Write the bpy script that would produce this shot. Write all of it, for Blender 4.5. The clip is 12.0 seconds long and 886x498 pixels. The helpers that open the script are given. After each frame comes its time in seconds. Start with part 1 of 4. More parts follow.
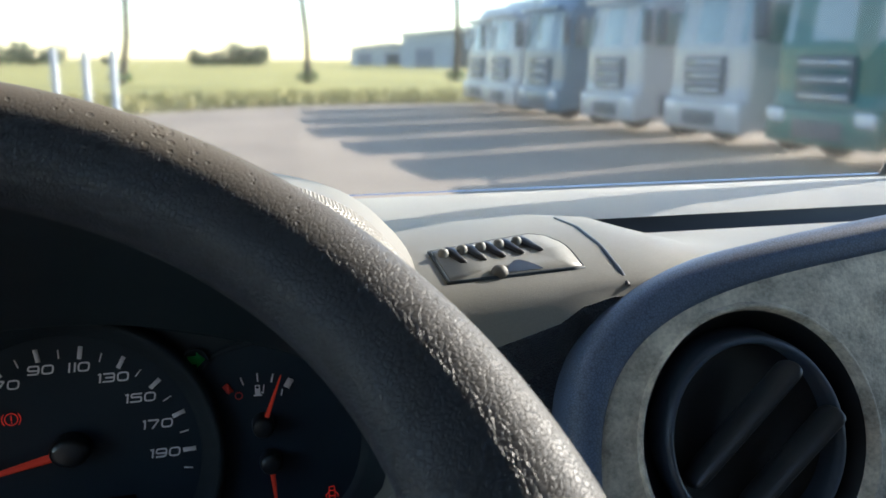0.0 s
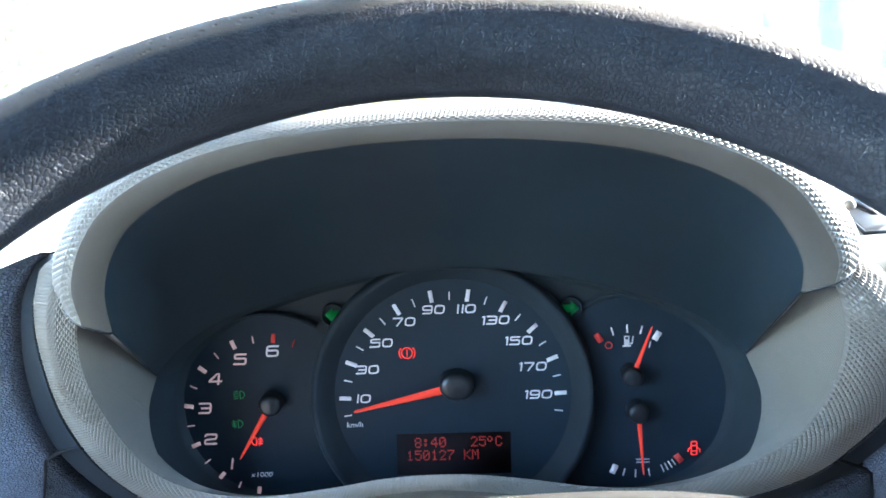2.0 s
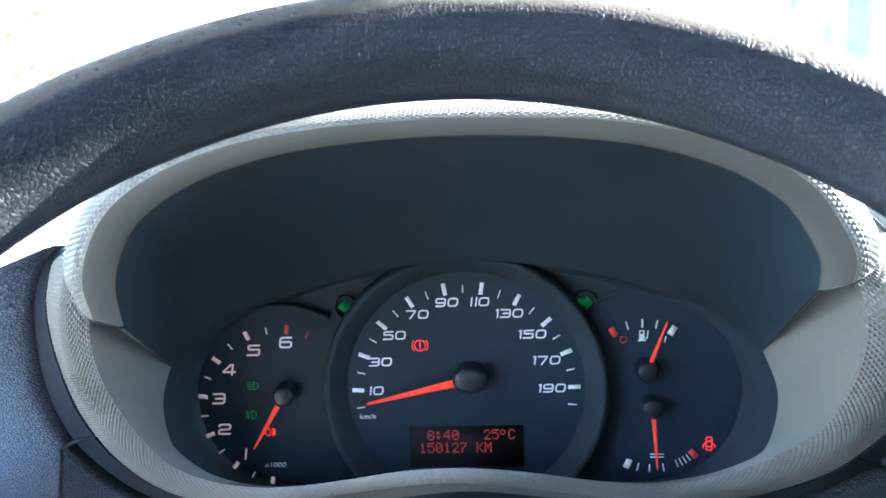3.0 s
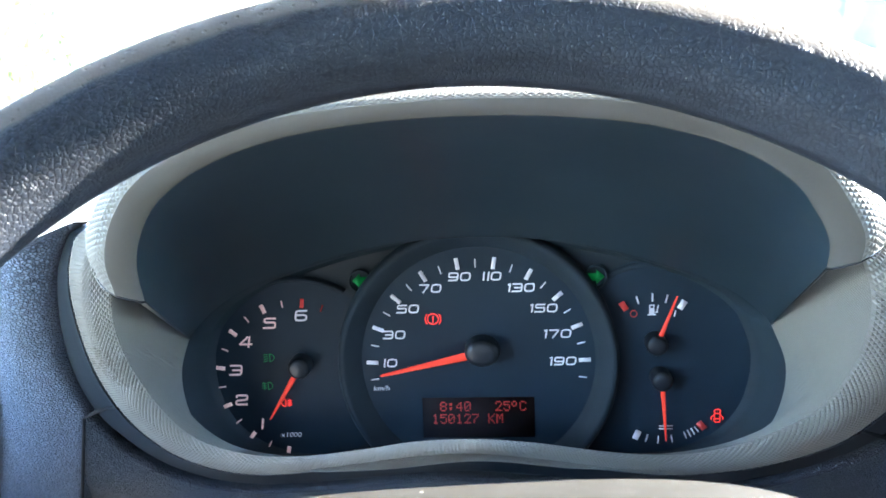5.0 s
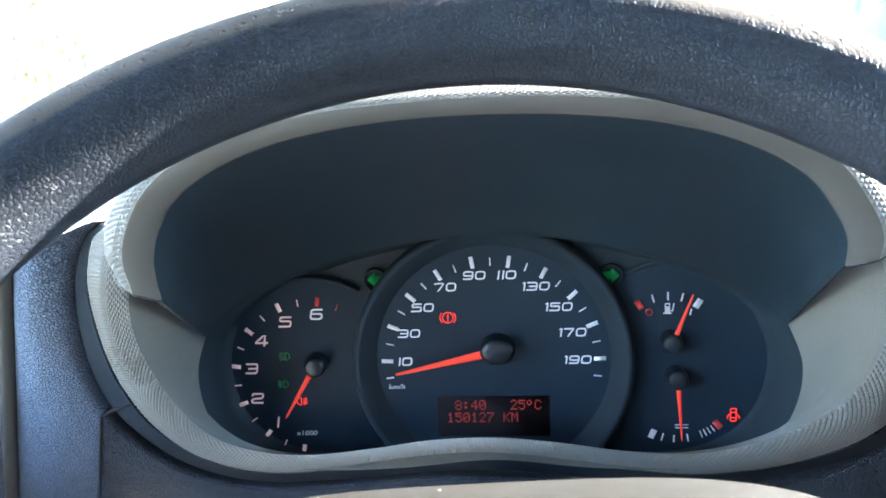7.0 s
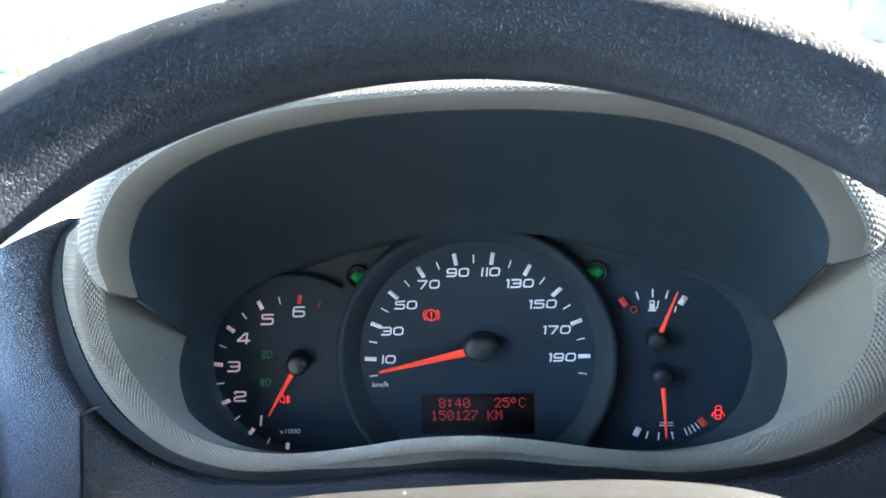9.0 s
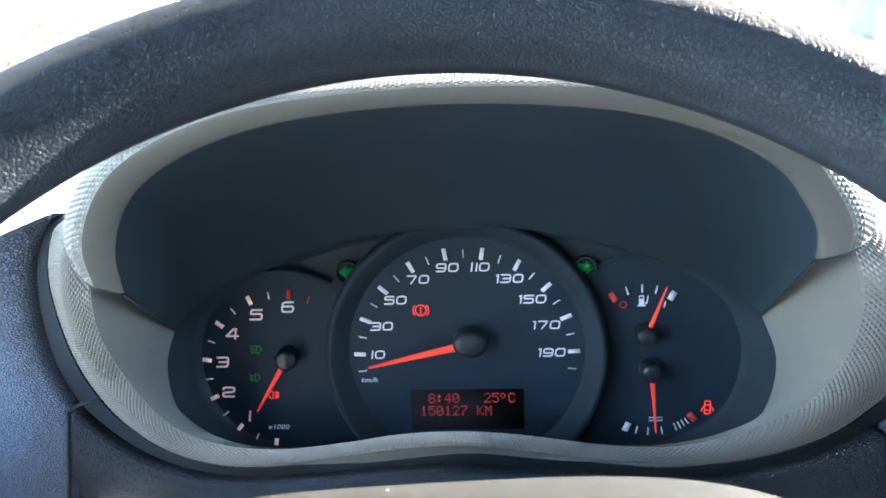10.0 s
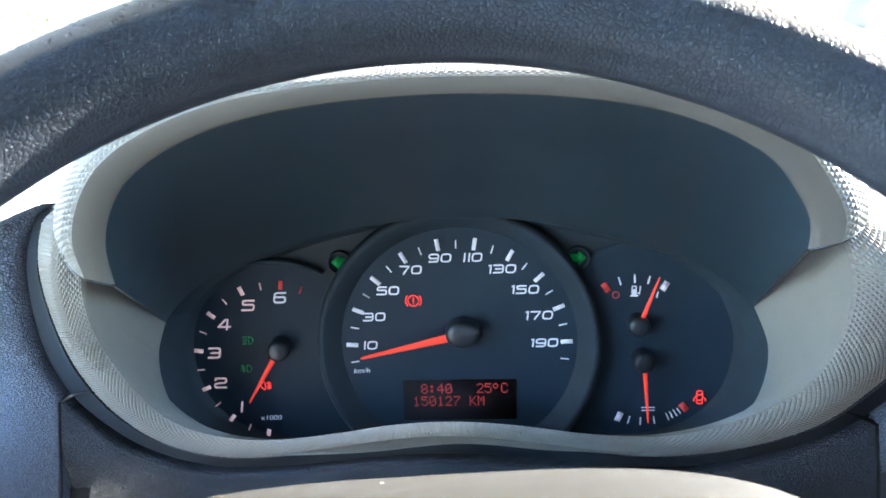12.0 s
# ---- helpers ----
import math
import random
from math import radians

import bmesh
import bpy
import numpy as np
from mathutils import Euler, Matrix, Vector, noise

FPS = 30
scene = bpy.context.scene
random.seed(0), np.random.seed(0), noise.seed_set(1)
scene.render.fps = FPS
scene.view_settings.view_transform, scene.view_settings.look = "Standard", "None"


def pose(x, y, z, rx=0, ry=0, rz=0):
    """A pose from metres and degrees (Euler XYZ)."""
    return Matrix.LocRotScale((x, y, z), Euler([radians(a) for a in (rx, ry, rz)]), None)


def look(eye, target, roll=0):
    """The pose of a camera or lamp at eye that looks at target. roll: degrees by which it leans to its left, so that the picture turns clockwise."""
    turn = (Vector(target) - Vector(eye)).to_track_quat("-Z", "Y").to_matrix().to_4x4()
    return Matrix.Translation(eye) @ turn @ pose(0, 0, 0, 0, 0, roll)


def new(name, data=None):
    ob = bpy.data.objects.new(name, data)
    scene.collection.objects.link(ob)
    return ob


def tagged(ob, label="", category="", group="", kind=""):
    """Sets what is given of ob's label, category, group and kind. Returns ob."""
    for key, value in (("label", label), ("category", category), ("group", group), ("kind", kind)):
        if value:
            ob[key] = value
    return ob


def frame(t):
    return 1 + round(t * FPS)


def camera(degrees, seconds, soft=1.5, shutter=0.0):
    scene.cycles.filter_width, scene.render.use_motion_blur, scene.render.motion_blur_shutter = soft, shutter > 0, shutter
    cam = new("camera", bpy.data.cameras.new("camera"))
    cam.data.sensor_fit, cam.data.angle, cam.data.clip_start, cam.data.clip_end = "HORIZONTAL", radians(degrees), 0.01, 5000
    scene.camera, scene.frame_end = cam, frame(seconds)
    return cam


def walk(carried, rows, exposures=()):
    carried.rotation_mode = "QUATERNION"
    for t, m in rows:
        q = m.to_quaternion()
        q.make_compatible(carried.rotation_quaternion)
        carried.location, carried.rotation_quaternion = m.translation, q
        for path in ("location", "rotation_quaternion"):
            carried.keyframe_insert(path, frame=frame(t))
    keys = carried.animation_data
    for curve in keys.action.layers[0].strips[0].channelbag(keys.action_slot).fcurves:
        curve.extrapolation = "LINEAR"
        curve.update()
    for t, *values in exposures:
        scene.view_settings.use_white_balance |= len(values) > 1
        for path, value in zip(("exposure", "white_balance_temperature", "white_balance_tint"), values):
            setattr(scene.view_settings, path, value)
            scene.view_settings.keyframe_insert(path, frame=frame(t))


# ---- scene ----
# ---- camera and walk ----
# The cab is laid out from the middle of the speedometer: x across, y ahead, z up along the dial.
VAN = Matrix.Translation((0, 0, 1.39)) @ pose(0, 0, 0, -4.59, -0.46, 0)
cam = camera(54.9, 12.0, soft=1.5)
cam.data.dof.use_dof = True
cam.data.dof.focus_distance = 0.41
cam.data.dof.aperture_fstop = 28.0
PATH = [
    (0.0, 0.1165, -0.573, 0.2099, 81.81, 1.36, -13.69),
    (0.5, 0.0787, -0.5781, 0.2046, 82.65, 1.25, -9.59),
    (1.0, 0.0461, -0.5795, 0.1977, 82.48, 2.07, -4.96),
    (1.5, 0.0201, -0.5845, 0.1928, 82.27, 2.29, -0.79),
    (2.0, 0.0137, -0.5819, 0.1893, 81.74, 2.03, 1.36),
    (2.5, 0.019, -0.5755, 0.1918, 81.24, 1.98, 2.68),
    (4.5, 0.0192, -0.5841, 0.2003, 78.9, 1.92, 3.0),
    (5.0, 0.0178, -0.5838, 0.2002, 78.62, 1.99, 3.51),
    (5.5, 0.0159, -0.5875, 0.1999, 78.69, 2.16, 4.09),
    (6.0, 0.0163, -0.5853, 0.1994, 78.46, 2.17, 4.33),
    (6.5, 0.0157, -0.5864, 0.1999, 78.52, 2.24, 4.37),
    (7.0, 0.0167, -0.5843, 0.2003, 78.57, 2.26, 4.36),
    (7.5, 0.0194, -0.58, 0.2003, 78.4, 2.17, 4.09),
    (9.5, 0.0249, -0.5783, 0.1993, 78.23, 2.18, 3.88),
    (10.0, 0.0259, -0.5772, 0.1992, 77.94, 2.07, 3.49),
    (10.5, 0.0249, -0.5781, 0.1993, 77.78, 2.08, 3.48),
    (11.0, 0.0255, -0.5761, 0.199, 77.47, 2.08, 3.34),
    (11.5, 0.026, -0.5752, 0.1988, 77.32, 2.04, 3.24),
    (12.0, 0.0252, -0.5755, 0.1993, 77.23, 1.98, 2.94),
]
EXPOSURES = [(0.0, 1.5, 6400, 10), (0.5, 2.65, 6050, 10), (1.0, 3.5, 5500, 10), (1.5, 4.3, 5700, 10), (2.0, 4.35, 5700, 10), (2.5, 4.35, 5700, 10), (5.0, 4.55, 5800, 10), (6.5, 4.45, 5850, 10), (9.5, 4.42, 5850, 10), (10.5, 4.42, 5850, 10), (12.0, 4.62, 5850, 10)]
walk(cam, [(t, VAN @ pose(x, y, z, rx, ry, rz)) for t, x, y, z, rx, ry, rz in PATH], EXPOSURES)

# ---- world and sun ----
SUN_ELEVATION = 24.7
SUN_TO = Vector((0.944, 0.33, math.tan(radians(SUN_ELEVATION)))).normalized()
world = bpy.data.worlds.new("sky")
scene.world = world
world.use_nodes = True
wn = world.node_tree.nodes
sky = wn.new("ShaderNodeTexSky")
sky.sky_type = "NISHITA"
sky.sun_disc = False
sky.dust_density, sky.ozone_density = 0.0, 1.5
sky.sun_elevation = radians(SUN_ELEVATION)
sky.sun_rotation = math.atan2(SUN_TO.x, SUN_TO.y)
wn["Background"].inputs["Strength"].default_value = 0.13
world.node_tree.links.new(sky.outputs[0], wn["Background"].inputs["Color"])
sun = new("sun", bpy.data.lights.new("sun", "SUN"))
sun.data.energy, sun.data.angle, sun.data.color = 4.2, radians(0.45), (1.0, 0.93, 0.82)
sun.matrix_world = look((0, 0, 60), Vector((0, 0, 60)) - SUN_TO)


# ---- material helpers ----
def material(name, colour, rough=0.5, metal=0.0, spread=0.15, patch=6.0, fine=300.0, bump=None, spec=0.5, coat=0.0, second=None, groove=0.16):
    """colour with patches and fine grain; bump: (kind, cells per metre, strength, depth)."""
    m = bpy.data.materials.new(name)
    m.use_nodes = True
    nt = m.node_tree
    n, l = nt.nodes, nt.links
    b = n["Principled BSDF"]
    b.inputs["Metallic"].default_value = metal
    b.inputs["Specular IOR Level"].default_value = spec
    b.inputs["Coat Weight"].default_value = coat
    at = n.new("ShaderNodeTexCoord").outputs["Object"]

    def tex(scale, detail=4.0):
        t = n.new("ShaderNodeTexNoise")
        t.inputs["Scale"].default_value, t.inputs["Detail"].default_value = scale, detail
        l.new(at, t.inputs["Vector"])
        return t.outputs["Fac"]

    big, small = tex(patch), tex(fine, 2.0)
    add = n.new("ShaderNodeMath")
    add.operation = "MULTIPLY_ADD"
    add.inputs[1].default_value = 0.45
    l.new(small, add.inputs[0]), l.new(big, add.inputs[2])
    ramp = n.new("ShaderNodeValToRGB")
    dark = second or tuple(c * (1 - spread) for c in colour)
    light = tuple(min(1, c * (1 + spread)) for c in colour)
    ramp.color_ramp.elements[0].position, ramp.color_ramp.elements[1].position = 0.45, 0.95
    ramp.color_ramp.elements[0].color, ramp.color_ramp.elements[1].color = (*dark, 1), (*light, 1)
    l.new(add.outputs[0], ramp.inputs[0]), l.new(ramp.outputs[0], b.inputs["Base Color"])
    r = n.new("ShaderNodeMapRange")
    r.inputs["To Min"].default_value, r.inputs["To Max"].default_value = max(0.02, rough - 0.08), min(1, rough + 0.08)
    l.new(add.outputs[0], r.inputs[0]), l.new(r.outputs[0], b.inputs["Roughness"])
    if bump:
        kind, cells, strength, depth = bump
        bp = n.new("ShaderNodeBump")
        bp.inputs["Strength"].default_value, bp.inputs["Distance"].default_value = strength, depth
        if kind == "leather":
            v = n.new("ShaderNodeTexVoronoi")
            v.feature = "DISTANCE_TO_EDGE"
            v.inputs["Scale"].default_value = cells
            warp = n.new("ShaderNodeTexNoise")
            warp.inputs["Scale"].default_value = cells * 0.35
            l.new(at, warp.inputs["Vector"])
            mixv = n.new("ShaderNodeMix")
            mixv.data_type = "VECTOR"
            mixv.inputs["Factor"].default_value = 0.0022
            l.new(at, mixv.inputs["A"]), l.new(warp.outputs["Color"], mixv.inputs["B"])
            l.new(mixv.outputs["Result"], v.inputs["Vector"])
            clip = n.new("ShaderNodeMapRange")
            clip.inputs["From Max"].default_value = groove
            l.new(v.outputs["Distance"], clip.inputs[0])
            height = clip.outputs[0]
            # grain grooves darkened in colour, standing in for the shade inside them
            groove_shade = n.new("ShaderNodeMapRange")
            groove_shade.inputs["To Min"].default_value = 0.85 - 2.2 * groove
            l.new(height, groove_shade.inputs[0])
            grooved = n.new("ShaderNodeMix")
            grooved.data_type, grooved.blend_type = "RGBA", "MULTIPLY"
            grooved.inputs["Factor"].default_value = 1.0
            l.new(ramp.outputs[0], grooved.inputs[6]), l.new(groove_shade.outputs[0], grooved.inputs[7])
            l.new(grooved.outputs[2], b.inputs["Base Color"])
        else:
            height = tex(cells, 3.0)
        l.new(height, bp.inputs["Height"]), l.new(bp.outputs[0], b.inputs["Normal"])
    return m


def glow(name, colour, strength):
    m = bpy.data.materials.new(name)
    m.use_nodes = True
    b = m.node_tree.nodes["Principled BSDF"]
    b.inputs["Base Color"].default_value = (*colour, 1)
    b.inputs["Emission Color"].default_value = (*colour, 1)
    b.inputs["Emission Strength"].default_value = strength
    return m


def glass(name, tint, rough=0.02):
    m = bpy.data.materials.new(name)
    m.use_nodes = True
    b = m.node_tree.nodes["Principled BSDF"]
    b.inputs["Base Color"].default_value = (*tint, 1)
    b.inputs["Roughness"].default_value = rough
    b.inputs["Transmission Weight"].default_value = 1.0
    b.inputs["IOR"].default_value = 1.45
    return m


def rim_leather():
    """Grained dark plastic of the wheel: raised cells, a fine tooth, a few worn pits."""
    m = bpy.data.materials.new("rim_leather")
    m.use_nodes = True
    n, l = m.node_tree.nodes, m.node_tree.links
    b = n["Principled BSDF"]
    b.inputs["Specular IOR Level"].default_value = 0.40
    at = n.new("ShaderNodeTexCoord").outputs["Object"]

    def cloud(scale, detail=3.0):
        t = n.new("ShaderNodeTexNoise")
        t.inputs["Scale"].default_value, t.inputs["Detail"].default_value = scale, detail
        l.new(at, t.inputs["Vector"])
        return t

    def between(value, a0, a1, b0, b1):
        r = n.new("ShaderNodeMapRange")
        r.inputs["From Min"].default_value, r.inputs["From Max"].default_value = a0, a1
        r.inputs["To Min"].default_value, r.inputs["To Max"].default_value = b0, b1
        l.new(value, r.inputs[0])
        return r.outputs[0]

    def bumped(height, strength, depth, normal=None):
        k = n.new("ShaderNodeBump")
        k.inputs["Strength"].default_value, k.inputs["Distance"].default_value = strength, depth
        l.new(height, k.inputs["Height"])
        if normal:
            l.new(normal, k.inputs["Normal"])
        return k.outputs[0]

    warp = n.new("ShaderNodeMix")
    warp.data_type = "VECTOR"
    warp.inputs["Factor"].default_value = 0.0016
    l.new(at, warp.inputs["A"]), l.new(cloud(260.0).outputs["Color"], warp.inputs["B"])
    cell = n.new("ShaderNodeTexVoronoi")
    cell.feature = "DISTANCE_TO_EDGE"
    cell.inputs["Scale"].default_value = 700.0
    l.new(warp.outputs["Result"], cell.inputs["Vector"])
    raised = between(cell.outputs["Distance"], 0.01, 0.15, 0.0, 1.0)
    xyz = n.new("ShaderNodeSeparateXYZ")
    l.new(at, xyz.inputs[0])

    def sum_of(kind, a, b):
        k = n.new("ShaderNodeMath")
        k.operation = kind
        for i, v in enumerate((a, b)):
            if isinstance(v, float):
                k.inputs[i].default_value = v
            else:
                l.new(v, k.inputs[i])
        return k.outputs[0]

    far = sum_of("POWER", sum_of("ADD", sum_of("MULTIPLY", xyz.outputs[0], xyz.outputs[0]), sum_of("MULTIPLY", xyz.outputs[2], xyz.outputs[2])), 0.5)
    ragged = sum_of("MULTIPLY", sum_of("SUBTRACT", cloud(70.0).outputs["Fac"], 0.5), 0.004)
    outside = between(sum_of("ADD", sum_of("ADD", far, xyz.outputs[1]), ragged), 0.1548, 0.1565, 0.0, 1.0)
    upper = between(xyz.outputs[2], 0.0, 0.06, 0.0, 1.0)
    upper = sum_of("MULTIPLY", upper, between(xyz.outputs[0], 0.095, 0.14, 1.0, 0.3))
    # outer upper side: real wear together with the band the sun strikes
    worn_sunlit = sum_of("MULTIPLY", sum_of("MULTIPLY", outside, between(far, 0.1675, 0.1705, 0.0, 1.0)), upper)
    worn = sum_of("MULTIPLY", worn_sunlit, between(cloud(24.0).outputs["Fac"], 0.36, 0.52, 0.0, 1.0))
    spot = n.new("ShaderNodeTexVoronoi")
    spot.inputs["Scale"].default_value = 330.0
    l.new(warp.outputs["Result"], spot.inputs["Vector"])
    reach = n.new("ShaderNodeMath")
    reach.operation = "MULTIPLY_ADD"
    reach.inputs[1].default_value = -0.25
    l.new(worn, reach.inputs[0]), l.new(spot.outputs["Distance"], reach.inputs[2])
    pit = between(reach.outputs[0], -0.06, 0.04, 0.0, 1.0)
    tooth = bumped(cloud(2600.0, 2.0).outputs["Fac"], 0.08, 0.0001)
    flat = sum_of("MULTIPLY", raised, between(worn_sunlit, 0.0, 1.0, 1.0, 0.35))
    l.new(bumped(pit, 1.0, 0.0006, bumped(flat, 0.8, 0.00016, tooth)), b.inputs["Normal"])
    # grooves between the cells get a darker colour, as shade would leave them
    base = n.new("ShaderNodeMix")
    base.data_type = "RGBA"
    base.inputs[6].default_value, base.inputs[7].default_value = (0.006, 0.0082, 0.012, 1), (0.0185, 0.0215, 0.0275, 1)
    l.new(raised, base.inputs[0])
    # paler brown paints the sunlit band as well as the wear
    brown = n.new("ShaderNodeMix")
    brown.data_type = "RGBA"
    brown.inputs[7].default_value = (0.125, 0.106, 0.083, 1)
    l.new(between(worn_sunlit, 0.0, 1.0, 0.0, 0.8), brown.inputs[0])
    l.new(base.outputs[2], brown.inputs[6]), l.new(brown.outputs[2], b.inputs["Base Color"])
    dull = n.new("ShaderNodeMix")
    l.new(worn_sunlit, dull.inputs[0])
    dull.inputs[3].default_value = 0.8
    l.new(between(cloud(60.0).outputs["Fac"], 0.3, 0.7, 0.41, 0.49), dull.inputs[2])
    l.new(dull.outputs[0], b.inputs["Roughness"])
    return m


# ---- materials ----
RIM = rim_leather()
PAD = material("pad_plastic", (0.0205, 0.0185, 0.0140), 0.75, spread=0.06, patch=20, fine=300, bump=("noise", 900.0, 0.1, 0.0002), spec=0.15)
DUST = material("pale_dust", (0.30, 0.28, 0.24), 0.9, spread=0.1, spec=0.1)
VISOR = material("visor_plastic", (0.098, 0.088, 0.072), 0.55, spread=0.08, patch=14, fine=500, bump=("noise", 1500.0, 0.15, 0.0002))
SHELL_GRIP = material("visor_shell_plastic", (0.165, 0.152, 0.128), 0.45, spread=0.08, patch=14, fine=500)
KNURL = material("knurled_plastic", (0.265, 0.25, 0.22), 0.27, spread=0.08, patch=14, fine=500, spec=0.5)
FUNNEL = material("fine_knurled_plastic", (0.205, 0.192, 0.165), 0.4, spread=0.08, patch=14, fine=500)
HOOD = material("hood_lining", (0.018, 0.029, 0.036), 0.4, spread=0.15, patch=18, fine=900, bump=("noise", 2500.0, 0.08, 0.0001))
WALL = material("mask_wall", (0.024, 0.034, 0.041), 0.55, spread=0.15, patch=18, fine=900, spec=0.25)
MASK = material("mask_plastic", (0.014, 0.022, 0.028), 0.5, spread=0.15, patch=18, fine=900, bump=("noise", 2500.0, 0.25, 0.0002), spec=0.3)
RING = material("dial_ring", (0.016, 0.025, 0.033), 0.55, spread=0.15, patch=30, fine=1500, bump=("noise", 2600.0, 0.6, 0.0003), spec=0.25)
DIAL = material("dial_face", (0.014, 0.025, 0.037), 0.5, spread=0.12, patch=20, fine=900, bump=("noise", 3000.0, 0.05, 0.0001), spec=0.22)
CAP = material("needle_cap", (0.010, 0.012, 0.015), 0.3, spread=0.1)
# dash grain brightened for window light, then a darker copy for shade
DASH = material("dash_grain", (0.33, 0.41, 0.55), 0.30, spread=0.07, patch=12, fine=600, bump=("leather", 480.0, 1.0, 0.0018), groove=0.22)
DASH_SHADED = material("dash_grain_shaded", (0.085, 0.104, 0.132), 0.28, spread=0.1, patch=12, fine=600, bump=("leather", 480.0, 1.0, 0.0020), groove=0.22)
SURROUND = material("surround_grain", (0.022, 0.028, 0.034), 0.5, spread=0.15, patch=12, fine=600, bump=("noise", 1400.0, 0.3, 0.0003), spec=0.35)
DASH_SOFT = material("dash_light_grain", (0.19, 0.186, 0.164), 0.5, spread=0.12, patch=10, fine=700, bump=("noise", 1300.0, 0.3, 0.0003))
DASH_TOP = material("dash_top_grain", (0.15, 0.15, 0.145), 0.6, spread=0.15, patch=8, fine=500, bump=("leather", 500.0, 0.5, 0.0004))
# strong colour mottling stands in for grazing sun on the rough console
CONSOLE = material("mottled_console", (0.48, 0.45, 0.38), 0.42, spread=0.55, patch=60, fine=420, bump=("noise", 320.0, 0.7, 0.0010))
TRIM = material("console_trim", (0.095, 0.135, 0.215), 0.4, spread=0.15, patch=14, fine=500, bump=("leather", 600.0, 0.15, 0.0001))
COLLAR = material("vent_collar", (0.045, 0.064, 0.092), 0.32, spread=0.15, patch=14, fine=500)
VENT = material("vent_black", (0.010, 0.011, 0.013), 0.3, spread=0.15)
SLAT = material("vent_slat", (0.022, 0.024, 0.027), 0.3, spread=0.1)
WHITE = glow("dial_white", (0.70, 0.69, 0.72), 0.007)
PINK = glow("dial_backlit", (0.85, 0.58, 0.54), 0.012)
RED = glow("needle_red", (0.78, 0.05, 0.022), 0.017)
REDMARK = glow("red_mark", (0.55, 0.05, 0.04), 0.008)
LAMP_RED = glow("lamp_red", (1.0, 0.05, 0.035), 0.046)
LAMP_GREEN = glow("lamp_green", (0.008, 0.20, 0.04), 0.0088)
LAMP_DIM = glow("lamp_green_dim", (0.01, 0.28, 0.07), 0.0043)
LCD = material("display_window", (0.020, 0.016, 0.018), 0.6, spread=0.1, spec=0.1)
LCD_RED = glow("display_red", (0.45, 0.035, 0.025), 0.0088)
SCREEN_GLASS = glass("dusty_glass", (0.905, 0.94, 0.96), 0.052)
LINER = material("headliner", (0.30, 0.295, 0.285), 0.9, spread=0.1, patch=5, fine=400)
SHELL = material("cab_lining", (0.16, 0.163, 0.17), 0.7, spread=0.15, patch=5, fine=300)


# ---- building helpers ----
def mesh_of(bm, name, mat, smooth=True):
    me = bpy.data.meshes.new(name)
    bm.to_mesh(me)
    bm.free()
    me.materials.append(mat)
    if smooth:
        me.polygons.foreach_set("use_smooth", [True] * len(me.polygons))
    return me


def part(name, bm, mat, parent, label="", smooth=True):
    ob = new(name, mesh_of(bm, name, mat, smooth) if isinstance(bm, bmesh.types.BMesh) else bm)
    if parent is not None:
        ob.parent = parent
    return tagged(ob, label)


def thing(name, label, category, m=None, group="", kind=""):
    ob = new(name)
    ob.matrix_basis = VAN if m is None else m
    return tagged(ob, label, category, group, kind)


def solid(name, bm, mat, label, category, m=None, group="", kind="", smooth=True):
    ob = part(name, bm, mat, None, "", smooth)
    ob.matrix_basis = VAN if m is None else m
    return tagged(ob, label, category, group, kind)


def curve(points, n, closed=False):
    """A smooth line of n points through a few."""
    p = [Vector(q) for q in points]
    k = len(p)
    out = []
    spans = k if closed else k - 1
    for i in range(n):
        s = i / (n if closed else n - 1) * spans
        a = min(int(s), spans - 1)
        f = s - a
        if closed:
            q = [p[(a + d) % k] for d in (-1, 0, 1, 2)]
        else:
            q = [p[max(a - 1, 0)], p[a], p[a + 1], p[min(a + 2, k - 1)]]
        out.append(0.5 * (2 * q[1] + (q[2] - q[0]) * f + (2 * q[0] - 5 * q[1] + 4 * q[2] - q[3]) * f * f + (3 * q[1] - q[0] - 3 * q[2] + q[3]) * f ** 3))
    return out


def loft(sections, closed=False, cap=False):
    """A skin over lines of equal length, with a map in metres."""
    bm = bmesh.new()
    uv = bm.loops.layers.uv.new("map")
    rows = [[bm.verts.new(q) for q in s] for s in sections]
    k = len(sections[0])
    mid = sections[len(sections) // 2]
    along = [0.0]
    for j in range(1, k + 1):
        along.append(along[-1] + (Vector(mid[j % k]) - Vector(mid[j - 1])).length)
    across = [0.0]
    for i in range(1, len(sections)):
        across.append(across[-1] + sum((Vector(sections[i][j]) - Vector(sections[i - 1][j])).length for j in range(k)) / k)
    for i in range(len(rows) - 1):
        for j in range(k if closed else k - 1):
            f = bm.faces.new((rows[i][j], rows[i][(j + 1) % k], rows[i + 1][(j + 1) % k], rows[i + 1][j]))
            for loop, (a, c) in zip(f.loops, ((i, j), (i, j + 1), (i + 1, j + 1), (i + 1, j))):
                loop[uv].uv = (along[c], across[a])
    if cap:
        bm.faces.new(rows[0]), bm.faces.new(rows[-1])
    bmesh.ops.recalc_face_normals(bm, faces=bm.faces)
    return bm


def box(x0, x1, y0, y1, z0, z1, bevel=0.0, segments=2, bm=None):
    bm = bm or bmesh.new()
    made = bmesh.ops.create_cube(bm, size=1.0, matrix=Matrix.LocRotScale(((x0 + x1) / 2, (y0 + y1) / 2, (z0 + z1) / 2), None, (x1 - x0, y1 - y0, z1 - z0)))
    if bevel:
        edges = list({e for v in made["verts"] for e in v.link_edges})
        bmesh.ops.bevel(bm, geom=edges, offset=bevel, segments=segments, profile=0.5, affect="EDGES")
    return bm


